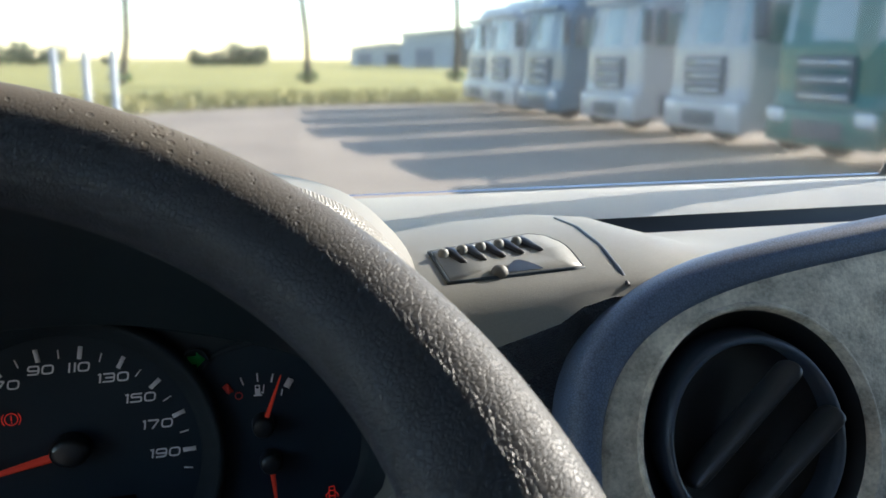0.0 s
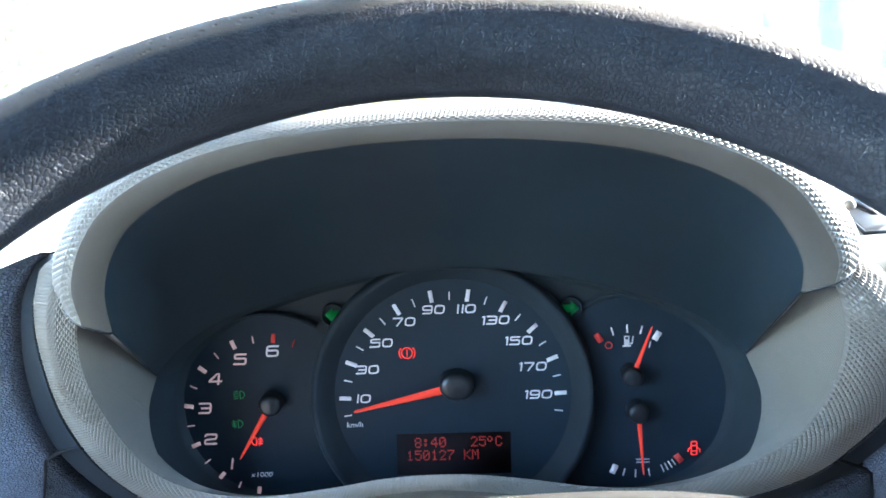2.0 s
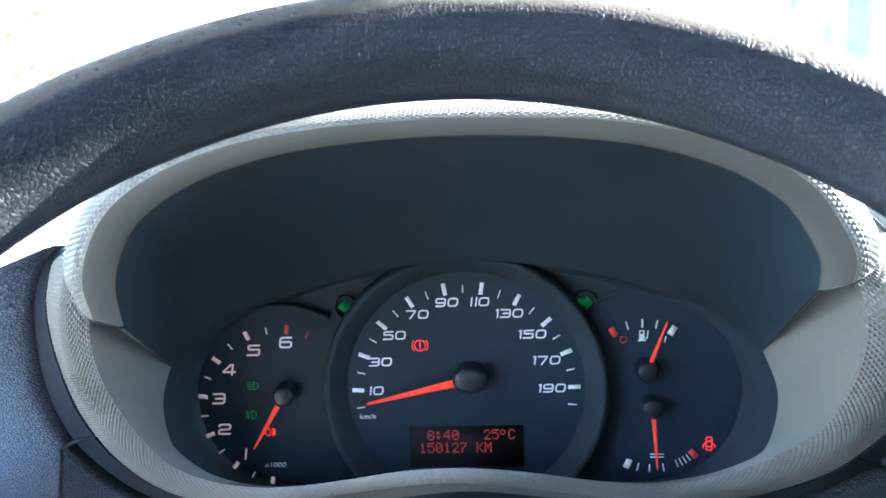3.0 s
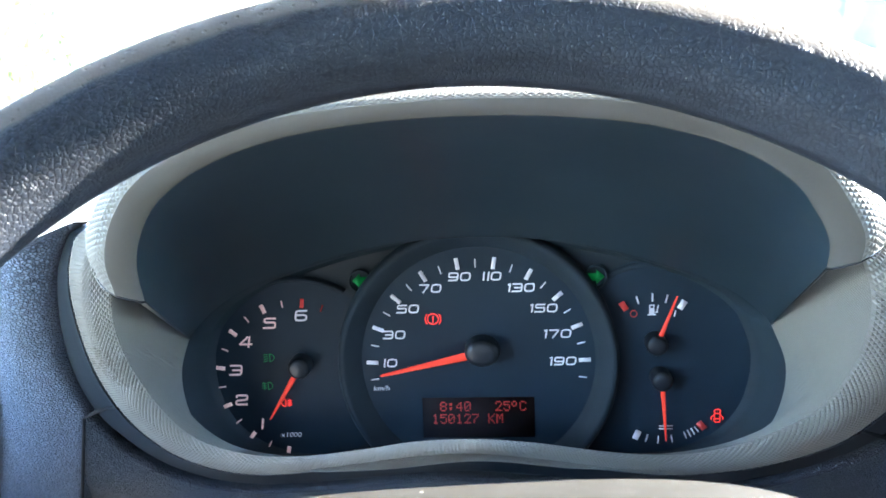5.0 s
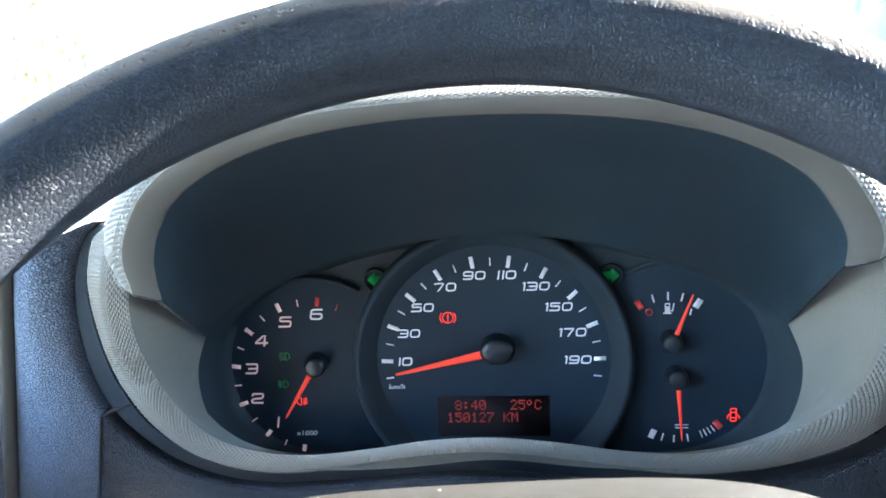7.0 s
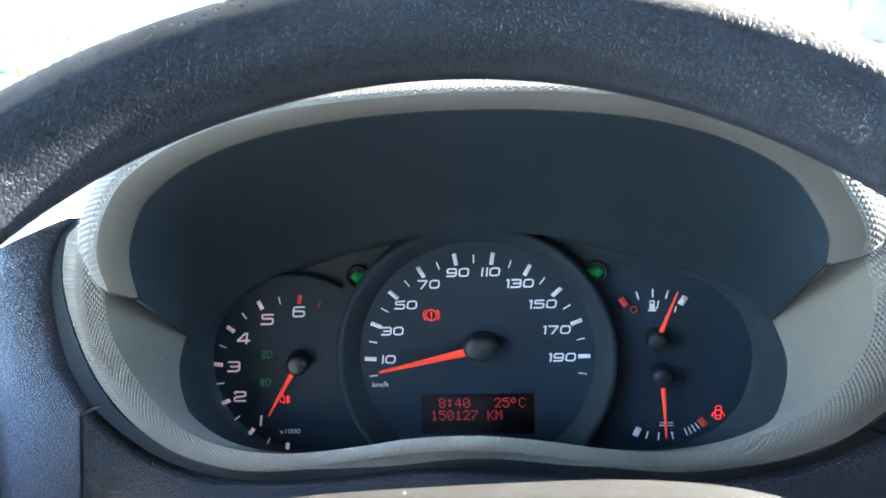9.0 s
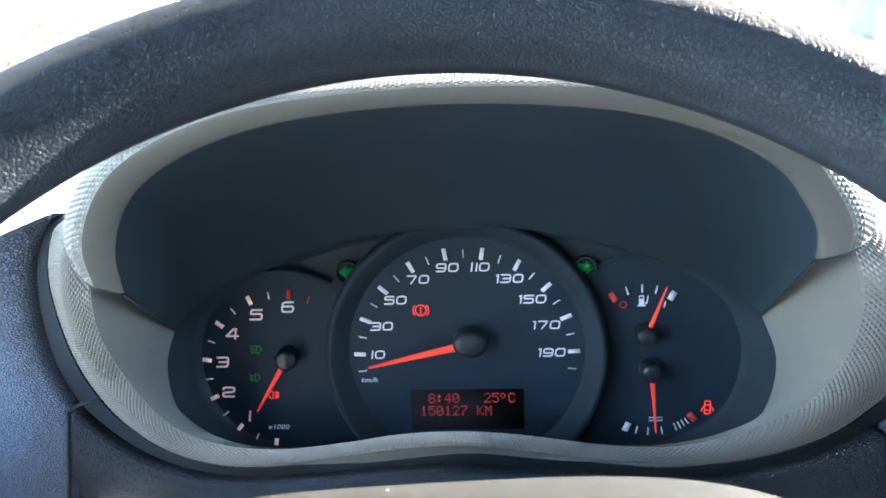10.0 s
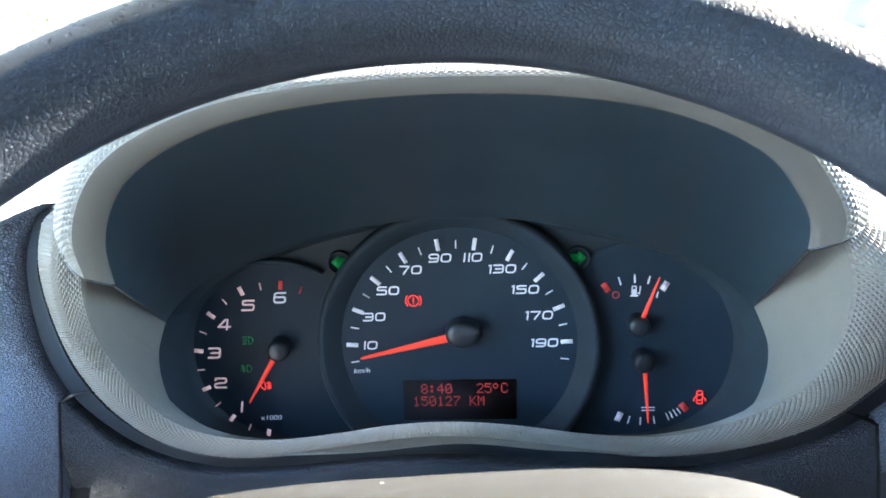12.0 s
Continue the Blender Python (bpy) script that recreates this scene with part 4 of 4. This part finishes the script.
# ---- card tray cover on the dashboard ----
def tray():
    t = thing("dash_tray_cover", "grey plastic tray cover with a row of notches", "tray cover")
    def on(u, v, up=0.0):
        """u across, v from the near edge to the far one, on the dashboard's slope."""
        near = Vector((0.2265, -0.1225)).lerp(Vector((0.3115, -0.1150)), u)
        far = Vector((0.2235, -0.0860)).lerp(Vector((0.3025, -0.0600)), u)
        x, y = near.lerp(far, v)
        z = float(np.interp(y, (-0.142, -0.128, -0.09, -0.05, 0.0), (0.104, 0.121, 0.135, 0.142, 0.144)))
        return Vector((x, y, z + up))
    corners = [(0, 0), (1, 0), (1.03, 0.30), (1.035, 0.60), (1.01, 0.85), (0.90, 1.0), (0.0, 1.0)]
    base = []
    for i, (u, v) in enumerate(corners):
        u2, v2 = corners[(i + 1) % len(corners)]
        base += [on(u + (u2 - u) * k / 10, v + (v2 - v) * k / 10, 0.0005) for k in range(10)]
    mid = sum(base, Vector()) / len(base)
    ring = lambda k, up: [mid + (p - mid) * k + Vector((0, 0, up)) for p in base]
    part("frame", loft([ring(1.0, -0.002), ring(0.995, 0.0008), ring(0.975, 0.0012), ring(0.955, 0.0002)], closed=True), WALL, t, "dark frame")
    part("plate", loft([ring(0.955, 0.0002), ring(0.945, 0.0012), ring(0.5, 0.0008), ring(0.01, 0.0008)], closed=True), DASH_SOFT, t, "grey plate")
    for i in range(5):
        u = 0.09 + 0.153 * i
        p, q = on(u + 0.055, 0.80, 0.0022), on(u + 0.11, 0.46, 0.0012)
        sec = []
        for s in (0.0, 0.2, 0.7, 1.0):
            c = p.lerp(q, s)
            r = 0.0030 * (1 - 0.55 * s)
            sec.append([c + Vector((r * 1.5 * math.cos(a), 0, r * 0.8 * math.sin(a))) for a in [math.tau * k / 14 for k in range(14)]])
        part("notch", loft(sec, closed=True, cap=True), VENT, t, "dark notch")
        knob = turned([(0.0001, -0.0032), (0.0018, -0.0029), (0.0029, -0.0018), (0.0034, 0.0), (0.0034, 0.0060)], 18)
        for v in knob.verts:
            v.co = Vector((v.co.x, v.co.z * 0.9, -v.co.y)) + on(u, 0.74, 0.0025)
        part("lug", knob, DASH_SOFT, t, "rounded pale lug")
    bead = bmesh.new()
    bmesh.ops.create_uvsphere(bead, u_segments=18, v_segments=12, radius=0.0052, matrix=Matrix.Translation(on(0.39, 0.10, 0.0005)))
    part("button", bead, VISOR, t, "pale round button")
    part("finger_slot", loft([[on(0.44 + 0.26 * k / 8, 0.04, 0.0020) for k in range(9)], [on(0.44 + 0.26 * k / 8, 0.06 + 0.24 * math.sin(math.pi * k / 8), 0.0020) for k in range(9)]]), VENT, t, "dark finger slot")


    seam = []
    for k in range(15):
        y = -0.131 + 0.123 * k / 14
        z = float(np.interp(y, (-0.145, -0.142, -0.128, -0.09, -0.05, 0.0), (0.09, 0.104, 0.121, 0.135, 0.142, 0.144)))
        x = 0.331 + 0.003 * (k / 14)
        seam.append([Vector((x + 0.0015 * math.cos(a), y, z - 0.0002 + 0.0013 * math.sin(a))) for a in [math.tau * q / 8 for q in range(8)]])
    part("panel_seam", loft(seam, closed=True), VENT, t, "dark seam line")


tray()


# ---- centre console with its round vent ----
def console():
    c = thing("centre_console", "mottled grey console panel with a blue-grey trim edge", "console")
    Y, vx, vz = -0.18, 0.389, 0.0345

    def lean(bm):
        """The console's face leans back towards the top."""
        for q in bm.verts:
            q.co.y += 0.25 * (q.co.z - vz)
        return bm

    def rounded(cx, cz, hx, hz, y, n=96, tilt=0.12):
        pts = []
        for i in range(n):
            a = math.tau * i / n
            s, k = math.sin(a), math.cos(a)
            x = math.copysign(abs(s) ** 0.55, s) * hx
            z = math.copysign(abs(k) ** 0.55, k) * hz
            pts.append(Vector((cx + x, y, cz + z + tilt * x)))
        return pts
    cx, cz = 0.477, 0.0148
    back = rounded(cx, cz, 0.190, 0.122, Y + 0.06)
    o1 = rounded(cx, cz, 0.202, 0.134, Y + 0.012)
    o2 = rounded(cx, cz, 0.199, 0.131, Y + 0.003)
    o3 = rounded(cx, cz, 0.187, 0.119, Y)
    o4 = rounded(cx, cz, 0.1835, 0.1155, Y + 0.004)
    part("trim_edge", lean(loft([back, o1, o2, o3, o4], closed=True)), TRIM, c, "blue-grey rounded trim edge")
    circle = lambda r, y: [Vector((vx + r * math.sin(math.tau * i / 96), Y + y, vz + r * math.cos(math.tau * i / 96))) for i in range(96)]
    lip = circle(0.0745, 0.002)
    part("face_panel", lean(loft([o4, [a.lerp(b, 0.5) for a, b in zip(o4, lip)], lip], closed=True)), CONSOLE, c, "mottled stone-grey panel")
    part("well_edge", lean(loft([lip, circle(0.0738, -0.0015), circle(0.0725, -0.0015), circle(0.0690, 0.006)], closed=True)), CONSOLE, c, "mottled rounded edge of the vent opening")
    part("vent_well", lean(loft([circle(0.0690, 0.006), circle(0.0675, 0.010), circle(0.0560, 0.026)], closed=True)), VENT, c, "black vent surround")
    v = thing("air_vent", "round black air vent with slanted slats", "air vent", VAN)
    at = (vx, Y, vz)
    part("collar", lean(turned([(0.0565, 0.024), (0.0560, 0.008), (0.0545, 0.004), (0.0520, 0.004), (0.0500, 0.009), (0.0485, 0.03)], 72, 0, 360, at)), COLLAR, v, "dark blue-grey collar")
    part("duct", lean(turned([(0.0495, 0.0185), (0.0300, 0.0205), (0.0002, 0.0210)], 48, 0, 360, at)), VENT, v, "black duct")
    for off in (-0.013, 0.022):
        half = math.sqrt(0.048 ** 2 - off ** 2)
        sec = []
        for s in (-1, -0.99, -0.96, -0.9, -0.8, 0, 0.5, 0.75, 0.84, 0.91, 0.96, 0.985, 1):
            w = max(0.12, math.sqrt(max(0.0, 1 - (max(0.0, abs(s) - 0.86) / 0.14) ** 2)))
            row = []
            for i in range(16):
                a = math.tau * i / 16
                p = Vector((off + 0.0046 * w * math.cos(a), 0.006 - 0.011 * s + 0.0105 * w * math.sin(a), s * (half - 0.001)))
                row.append(Matrix.Rotation(radians(43), 3, "Y") @ p + Vector(at))
            sec.append(row)
        part("slat", lean(loft(sec, closed=True, cap=True)), SLAT, v, "glossy dark slat")


console()


# ---- outdoors ----
ASPHALT = material("worn_asphalt", (0.29, 0.228, 0.17), 0.85, spread=0.22, patch=0.35, fine=40, bump=("noise", 60.0, 0.4, 0.01))
FIELD = material("dry_field", (0.36, 0.30, 0.085), 0.9, spread=0.3, patch=0.06, fine=3, second=(0.21, 0.20, 0.05))
GRASS = material("verge_grass", (0.34, 0.30, 0.13), 0.8, spread=0.2, patch=0.8, fine=9)
BARK = material("bark", (0.10, 0.08, 0.06), 0.9, spread=0.35, patch=3, fine=30, bump=("noise", 25.0, 0.8, 0.03))
LEAF = material("leaf", (0.07, 0.11, 0.03), 0.6, spread=0.4, patch=1.5, fine=8)
HEDGE = material("hedge_leaf", (0.33, 0.37, 0.22), 0.6, spread=0.25, patch=1.5, fine=8)
FAR_LEAF = material("far_foliage", (0.06, 0.08, 0.05), 0.8, spread=0.4, patch=0.2, fine=1)
WHITE_PAINT = material("white_paint", (0.37, 0.385, 0.40), 0.3, spread=0.06, patch=1.2, fine=20, coat=0.4)
TEAL_PAINT = material("teal_paint", (0.011, 0.115, 0.10), 0.3, spread=0.15, patch=1.2, fine=20, coat=0.4)
# dark blue-grey puts the shade between the white lorries into paint
SHADE_PAINT = material("blue_grey_shade", (0.10, 0.16, 0.22), 0.3, spread=0.15, patch=1.2, fine=20, coat=0.4)
GRILLE = material("grille_plastic", (0.09, 0.10, 0.115), 0.5, spread=0.2, patch=4)
SCREEN = material("truck_window", (0.17, 0.23, 0.23), 0.06, spread=0.1, patch=1, spec=0.9, coat=1.0)
CHROME = material("bright_metal", (0.7, 0.7, 0.7), 0.15, metal=1.0, spread=0.08)
LENS = material("headlamp_lens", (0.6, 0.62, 0.65), 0.08, spread=0.1, spec=0.8, coat=1.0)
TYRE = material("tyre_rubber", (0.025, 0.025, 0.025), 0.85, spread=0.2)
SHED = material("shed_wall", (0.38, 0.43, 0.50), 0.6, spread=0.12, patch=0.1, fine=2)
SHED_ROOF = material("shed_roof", (0.22, 0.25, 0.30), 0.6, spread=0.12, patch=0.1, fine=2)

AHEAD, RIGHT = Vector((0.2326, 0.9726, 0)), Vector((0.9726, -0.2326, 0))


def out(f, s, z=0.0):
    """A place f metres ahead and s metres to the right of the seat, in the direction of the row of trucks."""
    return Vector((0.118, -0.554, z)) + AHEAD * f + RIGHT * s


def sheet(points, z):
    bm = bmesh.new()
    bm.faces.new([bm.verts.new((p.x, p.y, z)) for p in points])
    bmesh.ops.recalc_face_normals(bm, faces=bm.faces)
    if bm.faces[:][0].normal.z < 0:
        bmesh.ops.reverse_faces(bm, faces=bm.faces)
    return bm


def grounds():
    bm = bmesh.new()
    bmesh.ops.create_grid(bm, x_segments=8, y_segments=8, size=2500)
    solid("ground", bm, ASPHALT, "worn sunlit asphalt of the lorry park", "ground", Matrix(), kind="structure")
    edge = curve([out(36, 60), out(35, 20), out(34, 6), out(33, 0), out(31, -5), out(27, -8.5), out(20, -11), out(14, -14), (*out(8, -22).xy, 0), out(0, -60)], 60)
    far = [out(0, -900), out(1800, -900), out(1800, 900), out(36, 900)]
    solid("field", sheet(edge + far, 0.02), FIELD, "sunlit yellow-green field beyond the lorry park", "field", Matrix(), kind="structure", smooth=False)
    verge = [p + (p - out(10, 10)).normalized() * 9 for p in edge]
    solid("verge", sheet(edge + verge[::-1], 0.03), GRASS, "uneven green grass verge", "grass verge", Matrix(), kind="structure", smooth=False)
    rnd = random.Random(3)
    bm = bmesh.new()
    for i in range(5200):
        j = rnd.randrange(8, 52)
        p = edge[j].lerp(edge[min(j + 1, 59)], rnd.random())
        p = p + (p - out(10, 10)).normalized() * (0.1 + 9.5 * rnd.random() ** 1.3)
        h = rnd.uniform(0.12, 0.5)
        a = rnd.random() * math.tau
        d = Vector((math.cos(a), math.sin(a), 0)) * rnd.uniform(0.04, 0.10)
        lean = Vector((rnd.uniform(-0.12, 0.12), rnd.uniform(-0.12, 0.12), h))
        b = Vector((p.x, p.y, 0.02))
        bm.faces.new([bm.verts.new(q) for q in (b - d, b + d, b + lean)])
    solid("grass", bm, GRASS, "tufts of long grass along the verge", "grass", Matrix(), kind="stuff", smooth=False)


grounds()


def crown(bm, centre, radius, count, size, rnd, squash=0.8):
    for i in range(count):
        v = Vector((rnd.gauss(0, 1), rnd.gauss(0, 1), rnd.gauss(0, 1) * squash)).normalized() * radius * rnd.random() ** 0.4
        v.z *= squash
        p = centre + v
        u = Vector((rnd.gauss(0, 1), rnd.gauss(0, 1), rnd.gauss(0, 1))).normalized()
        w = u.orthogonal().normalized()
        s = size * rnd.uniform(0.6, 1.3)
        bm.faces.new([bm.verts.new(q) for q in (p - u * s, p + w * s * 0.5, p + u * s, p - w * s * 0.5)])


def limb(bm, a, b, r0, r1, sides=8):
    d = (b - a).normalized()
    u = d.orthogonal().normalized()
    w = d.cross(u)
    bend = u * (b - a).length * 0.06
    rows = []
    for s in (0.0, 0.35, 0.7, 1.0):
        c = a.lerp(b, s) + bend * math.sin(math.pi * s)
        r = r0 + (r1 - r0) * s
        rows.append([bm.verts.new(c + (u * math.cos(math.tau * k / sides) + w * math.sin(math.tau * k / sides)) * r) for k in range(sides)])
    for i in range(3):
        for k in range(sides):
            bm.faces.new((rows[i][k], rows[i][(k + 1) % sides], rows[i + 1][(k + 1) % sides], rows[i + 1][k]))


def tree(place, height, girth, seed, lean=0.0):
    rnd = random.Random(seed)
    t = thing("tree", "slender roadside tree with a bare dark trunk", "tree", Matrix.Translation(place), "trees along the field")
    trunk = bmesh.new()
    tip = Vector((lean, 0.1, height * 0.62))
    limb(trunk, Vector((0, 0, -0.1)), tip, girth, girth * 0.55, 10)
    leaves = bmesh.new()
    for i in range(11):
        start = Vector((0, 0, 0)).lerp(tip, rnd.uniform(0.72, 1.0))
        a = rnd.random() * math.tau
        end = start + Vector((math.cos(a) * rnd.uniform(0.8, 2.0), math.sin(a) * rnd.uniform(0.8, 2.0), rnd.uniform(1.0, height * 0.36)))
        limb(trunk, start, end, girth * 0.32, girth * 0.08, 6)
        crown(leaves, end, rnd.uniform(0.7, 1.3), 160, 0.13, rnd)
        crown(leaves, start.lerp(end, 0.6), rnd.uniform(0.5, 0.9), 70, 0.12, rnd)
    part("trunk", trunk, BARK, t)
    part("crown", leaves, LEAF, t, "loose green leaves", False)
    bush = bmesh.new()
    crown(bush, Vector((0, 0, 0.45)), 0.8, 260, 0.12, rnd, 0.6)
    part("sucker_growth", bush, LEAF, t, "low shoots round the foot", False)


tree(out(56, -20.4), 14.0, 0.26, 11, 0.4)
tree(out(60, -9.0), 14.5, 0.26, 12, -0.9)
tree(out(66, 1.3), 14.0, 0.30, 13, -0.2)


def far_bush(place, w, h, seed):
    rnd = random.Random(seed)
    bm = bmesh.new()
    for i in range(7):
        crown(bm, Vector((rnd.uniform(-w / 2, w / 2), rnd.uniform(-2, 2), h * rnd.uniform(0.3, 0.6))), h * rnd.uniform(0.35, 0.55), 140, 0.5, rnd, 0.9)
    crown(bm, Vector((0, 0, h * 0.2)), w * 0.5, 300, 0.5, rnd, 0.4)
    solid("distant_bush", bm, FAR_LEAF, "dark distant bush at the edge of the field", "bush", Matrix.Translation(place), "distant bushes", smooth=False)


for i, (f, x, w, h) in enumerate(((190, -98, 12, 6.0), (200, -91, 9, 5.0), (210, -55, 7, 4.2), (210, -46, 9, 5.6), (230, -52, 12, 2.0), (240, -120, 60, 2.8))):
    far_bush(out(f, x), w, h, 30 + i)


def hedge():
    rnd = random.Random(5)
    bm = bmesh.new()
    for i in range(5200):
        p = Vector((rnd.uniform(-5, 5), rnd.choice((-0.8, 0.8)) * rnd.random() ** 0.3, rnd.uniform(0.05, 5.6)))
        u = Vector((rnd.gauss(0, 1), rnd.gauss(0, 1), rnd.gauss(0, 1))).normalized()
        w = u.orthogonal().normalized()
        s = rnd.uniform(0.08, 0.18)
        bm.faces.new([bm.verts.new(q) for q in (p - u * s, p + w * s * 0.6, p + u * s, p - w * s * 0.6)])
    solid("tall_hedge", bm, HEDGE, "tall clipped green hedge in full sun", "hedge", Matrix.Translation((-12.6, 21.5, 0)) @ Matrix.Rotation(radians(12), 4, "Z"), smooth=False)


hedge()


def shed(place, w, d, h, label, turn=0.0):
    s = thing("warehouse", label, "warehouse", Matrix.Translation(place) @ Matrix.Rotation(radians(turn), 4, "Z"), "distant warehouses")
    part("wall", box(-w / 2, w / 2, 0, d, 0, h, 0.05, 1), SHED, s, "pale blue-grey cladding", False)
    roof = bmesh.new()
    lo, hi = h + 0.02, h + 1.6
    pts = [(-w / 2 - 0.4, lo), (w / 2 + 0.4, lo), (w / 2 + 0.4, lo + 0.3), (0, hi), (-w / 2 - 0.4, lo + 0.3)]
    a = [roof.verts.new((x, -0.4, z)) for x, z in pts]
    b = [roof.verts.new((x, d + 0.4, z)) for x, z in pts]
    roof.faces.new(a), roof.faces.new(b[::-1])
    for i in range(5):
        roof.faces.new((a[i], a[(i + 1) % 5], b[(i + 1) % 5], b[i]))
    bmesh.ops.recalc_face_normals(roof, faces=roof.faces)
    part("roof", roof, SHED_ROOF, s, "low grey pitched roof", False)
    k = int(w // 7)
    for i in range(k):
        x = -w / 2 + (i + 0.5) * w / k
        part("gate", box(x - 1.8, x + 1.8, -0.08, 0.02, 0.05, min(3.6, h * 0.7), 0.03, 1), GRILLE if i % 2 else SHED_ROOF, s, "", False)


shed(out(230, -12), 22, 20, 4.4, "low distant warehouse with a grey roof", -10)
shed(out(170, 6), 26, 24, 6.2, "pale distant warehouse behind the lorries", -12)


def posts():
    for i, (s, h) in enumerate(((-5.28, 1.78), (-4.85, 1.74), (-4.47, 1.76))):
        p = thing("marker_post", "white painted steel marker post", "post", Matrix.Translation(out(12.0, s)), "white posts beside the lorry park")
        sec = [[(r * math.cos(a), r * math.sin(a), z) for a in [math.tau * k / 16 for k in range(16)]] for r, z in ((0.075, 0.0), (0.075, 0.02), (0.05, 0.025), (0.05, h - 0.02), (0.04, h), (0.002, h + 0.005))]
        part("tube", loft(sec, closed=True), WHITE_PAINT, p)


posts()


# ---- lorries ----
def wheel_of(parent, x, y, r=0.5):
    side = 1 if x > 0 else -1
    def spin(profile):
        bm = loft([[(x + side * q, y + rad * math.cos(a), r + rad * math.sin(a)) for a in [math.tau * k / 28 for k in range(28)]] for rad, q in profile], closed=True)
        return bm
    tyre = part("wheel", spin([(0.30, -0.14), (r - 0.02, -0.14), (r, -0.10), (r, 0.10), (r - 0.02, 0.13), (0.31, 0.13)]), TYRE, parent, "black tyre")
    part("rim", spin([(0.31, 0.12), (0.28, 0.04), (0.14, 0.02), (0.12, 0.09), (0.002, 0.10)]), CHROME, tyre, "grey steel rim")


def lorry(place, turn, paint, label, tall=3.7):
    t = thing("lorry", label, "lorry", Matrix.Translation(place) @ Matrix.Rotation(radians(turn), 4, "Z"), "row of parked lorries")
    prof = [(0.02, 0.38), (-0.04, 0.55), (-0.04, 0.95), (0.0, 1.15), (0.02, 1.85), (0.16, 2.85), (0.34, 3.02), (0.62, 3.40), (1.0, tall - 0.05), (1.4, tall), (2.15, tall), (2.15, 0.7), (1.9, 0.55)]
    rows = []
    for x, k in ((-1.25, 0.10), (-1.19, 0.03), (-1.0, 0.0), (-0.5, -0.03), (0.0, -0.04), (0.5, -0.03), (1.0, 0.0), (1.19, 0.03), (1.25, 0.10)):
        narrow = lambda z: 1.0 - 0.05 * max(0, z - 1.9) / 1.8
        rows.append([(x * narrow(z), y + (k if y < 1.2 else 0), z) for y, z in prof])
    bm = loft(rows, closed=True, cap=True)
    part("cab", bm, paint, t, "painted cab", False)
    ws = []
    for s in range(7):
        z = 1.95 + 0.85 * s / 6
        y = 0.02 + 0.14 * (z - 1.85) / 1.0 - 0.025
        ws.append([((-1.10 + 2.2 * i / 8) * (1.0 - 0.05 * (z - 1.9) / 1.8), y - 0.03 + 0.06 * abs(i - 4) / 4, z) for i in range(9)])
    part("windscreen", loft(ws), SCREEN, t, "dark sky-reflecting windscreen")
    part("sun_visor", box(-1.15, 1.15, -0.12, 0.10, 2.88, 3.02, 0.03), paint, t)
    gr = part("grille", box(-0.62, 0.62, -0.10, 0.0, 1.0, 1.72, 0.04), GRILLE, t, "dark grille")
    for i in range(5):
        part("grille_bar", box(-0.56, 0.56, -0.13, -0.09, 1.06 + 0.13 * i, 1.12 + 0.13 * i, 0.012, 1), paint if i % 2 else CHROME, gr)
    part("bumper", box(-1.24, 1.24, -0.14, 0.15, 0.32, 0.92, 0.08), paint, t)
    part("lower_grille", box(-0.55, 0.55, -0.16, -0.10, 0.42, 0.72, 0.03), GRILLE, t)
    for s in (-1, 1):
        part("headlamp", box(s * 0.98 - 0.2, s * 0.98 + 0.2, -0.165, -0.08, 0.66, 0.88, 0.04), LENS, t, "clear headlamp")
        part("side_window", box(s * 1.235 - 0.02, s * 1.235 + 0.02, 0.35, 1.15, 1.95, 2.65, 0.015), SCREEN, t, "dark side window", False)
        mir = part("mirror", box(s * 1.52 - 0.11, s * 1.52 + 0.11, -0.12, 0.02, 2.0, 2.7, 0.05), GRILLE, t, "tall door mirror")
        part("mirror_arm", box(min(s * 1.2, s * 1.5), max(s * 1.2, s * 1.5), -0.04, 0.0, 2.66, 2.70, 0.01, 1), GRILLE, mir)
        wheel_of(t, s * 1.05, 1.35)
        wheel_of(t, s * 1.05, 5.6)
        part("step", box(s * 1.2 - 0.06, s * 1.2 + 0.06, 0.5, 1.0, 0.45, 0.9, 0.03), GRILLE, t)
    part("chassis", box(-0.45, 0.45, 0.5, 6.2, 0.62, 0.92, 0.02), GRILLE, t)


LORRIES = ((13.6, 6.1, TEAL_PAINT, "teal lorry cab with a chrome-barred grille", 3.35), (16.7, 5.15, WHITE_PAINT, "white lorry parked in the row", 3.5), (19.9, 3.95, WHITE_PAINT, "white lorry with a dark grille", 3.4),
           (23.3, 2.75, SHADE_PAINT, "lorry coloured dark blue-grey for the shade in the row", 3.4), (26.9, 1.95, WHITE_PAINT, "white lorry far down the row", 3.25), (30.6, 1.4, WHITE_PAINT, "white lorry at the end of the row", 3.1))
for f, s, paint, label, tall in LORRIES:
    lorry(out(f, s), -85.4, paint, label, tall)
lorry(out(10.4, 7.3), -85.4, TEAL_PAINT, "teal lorry beside its twin", 3.35)
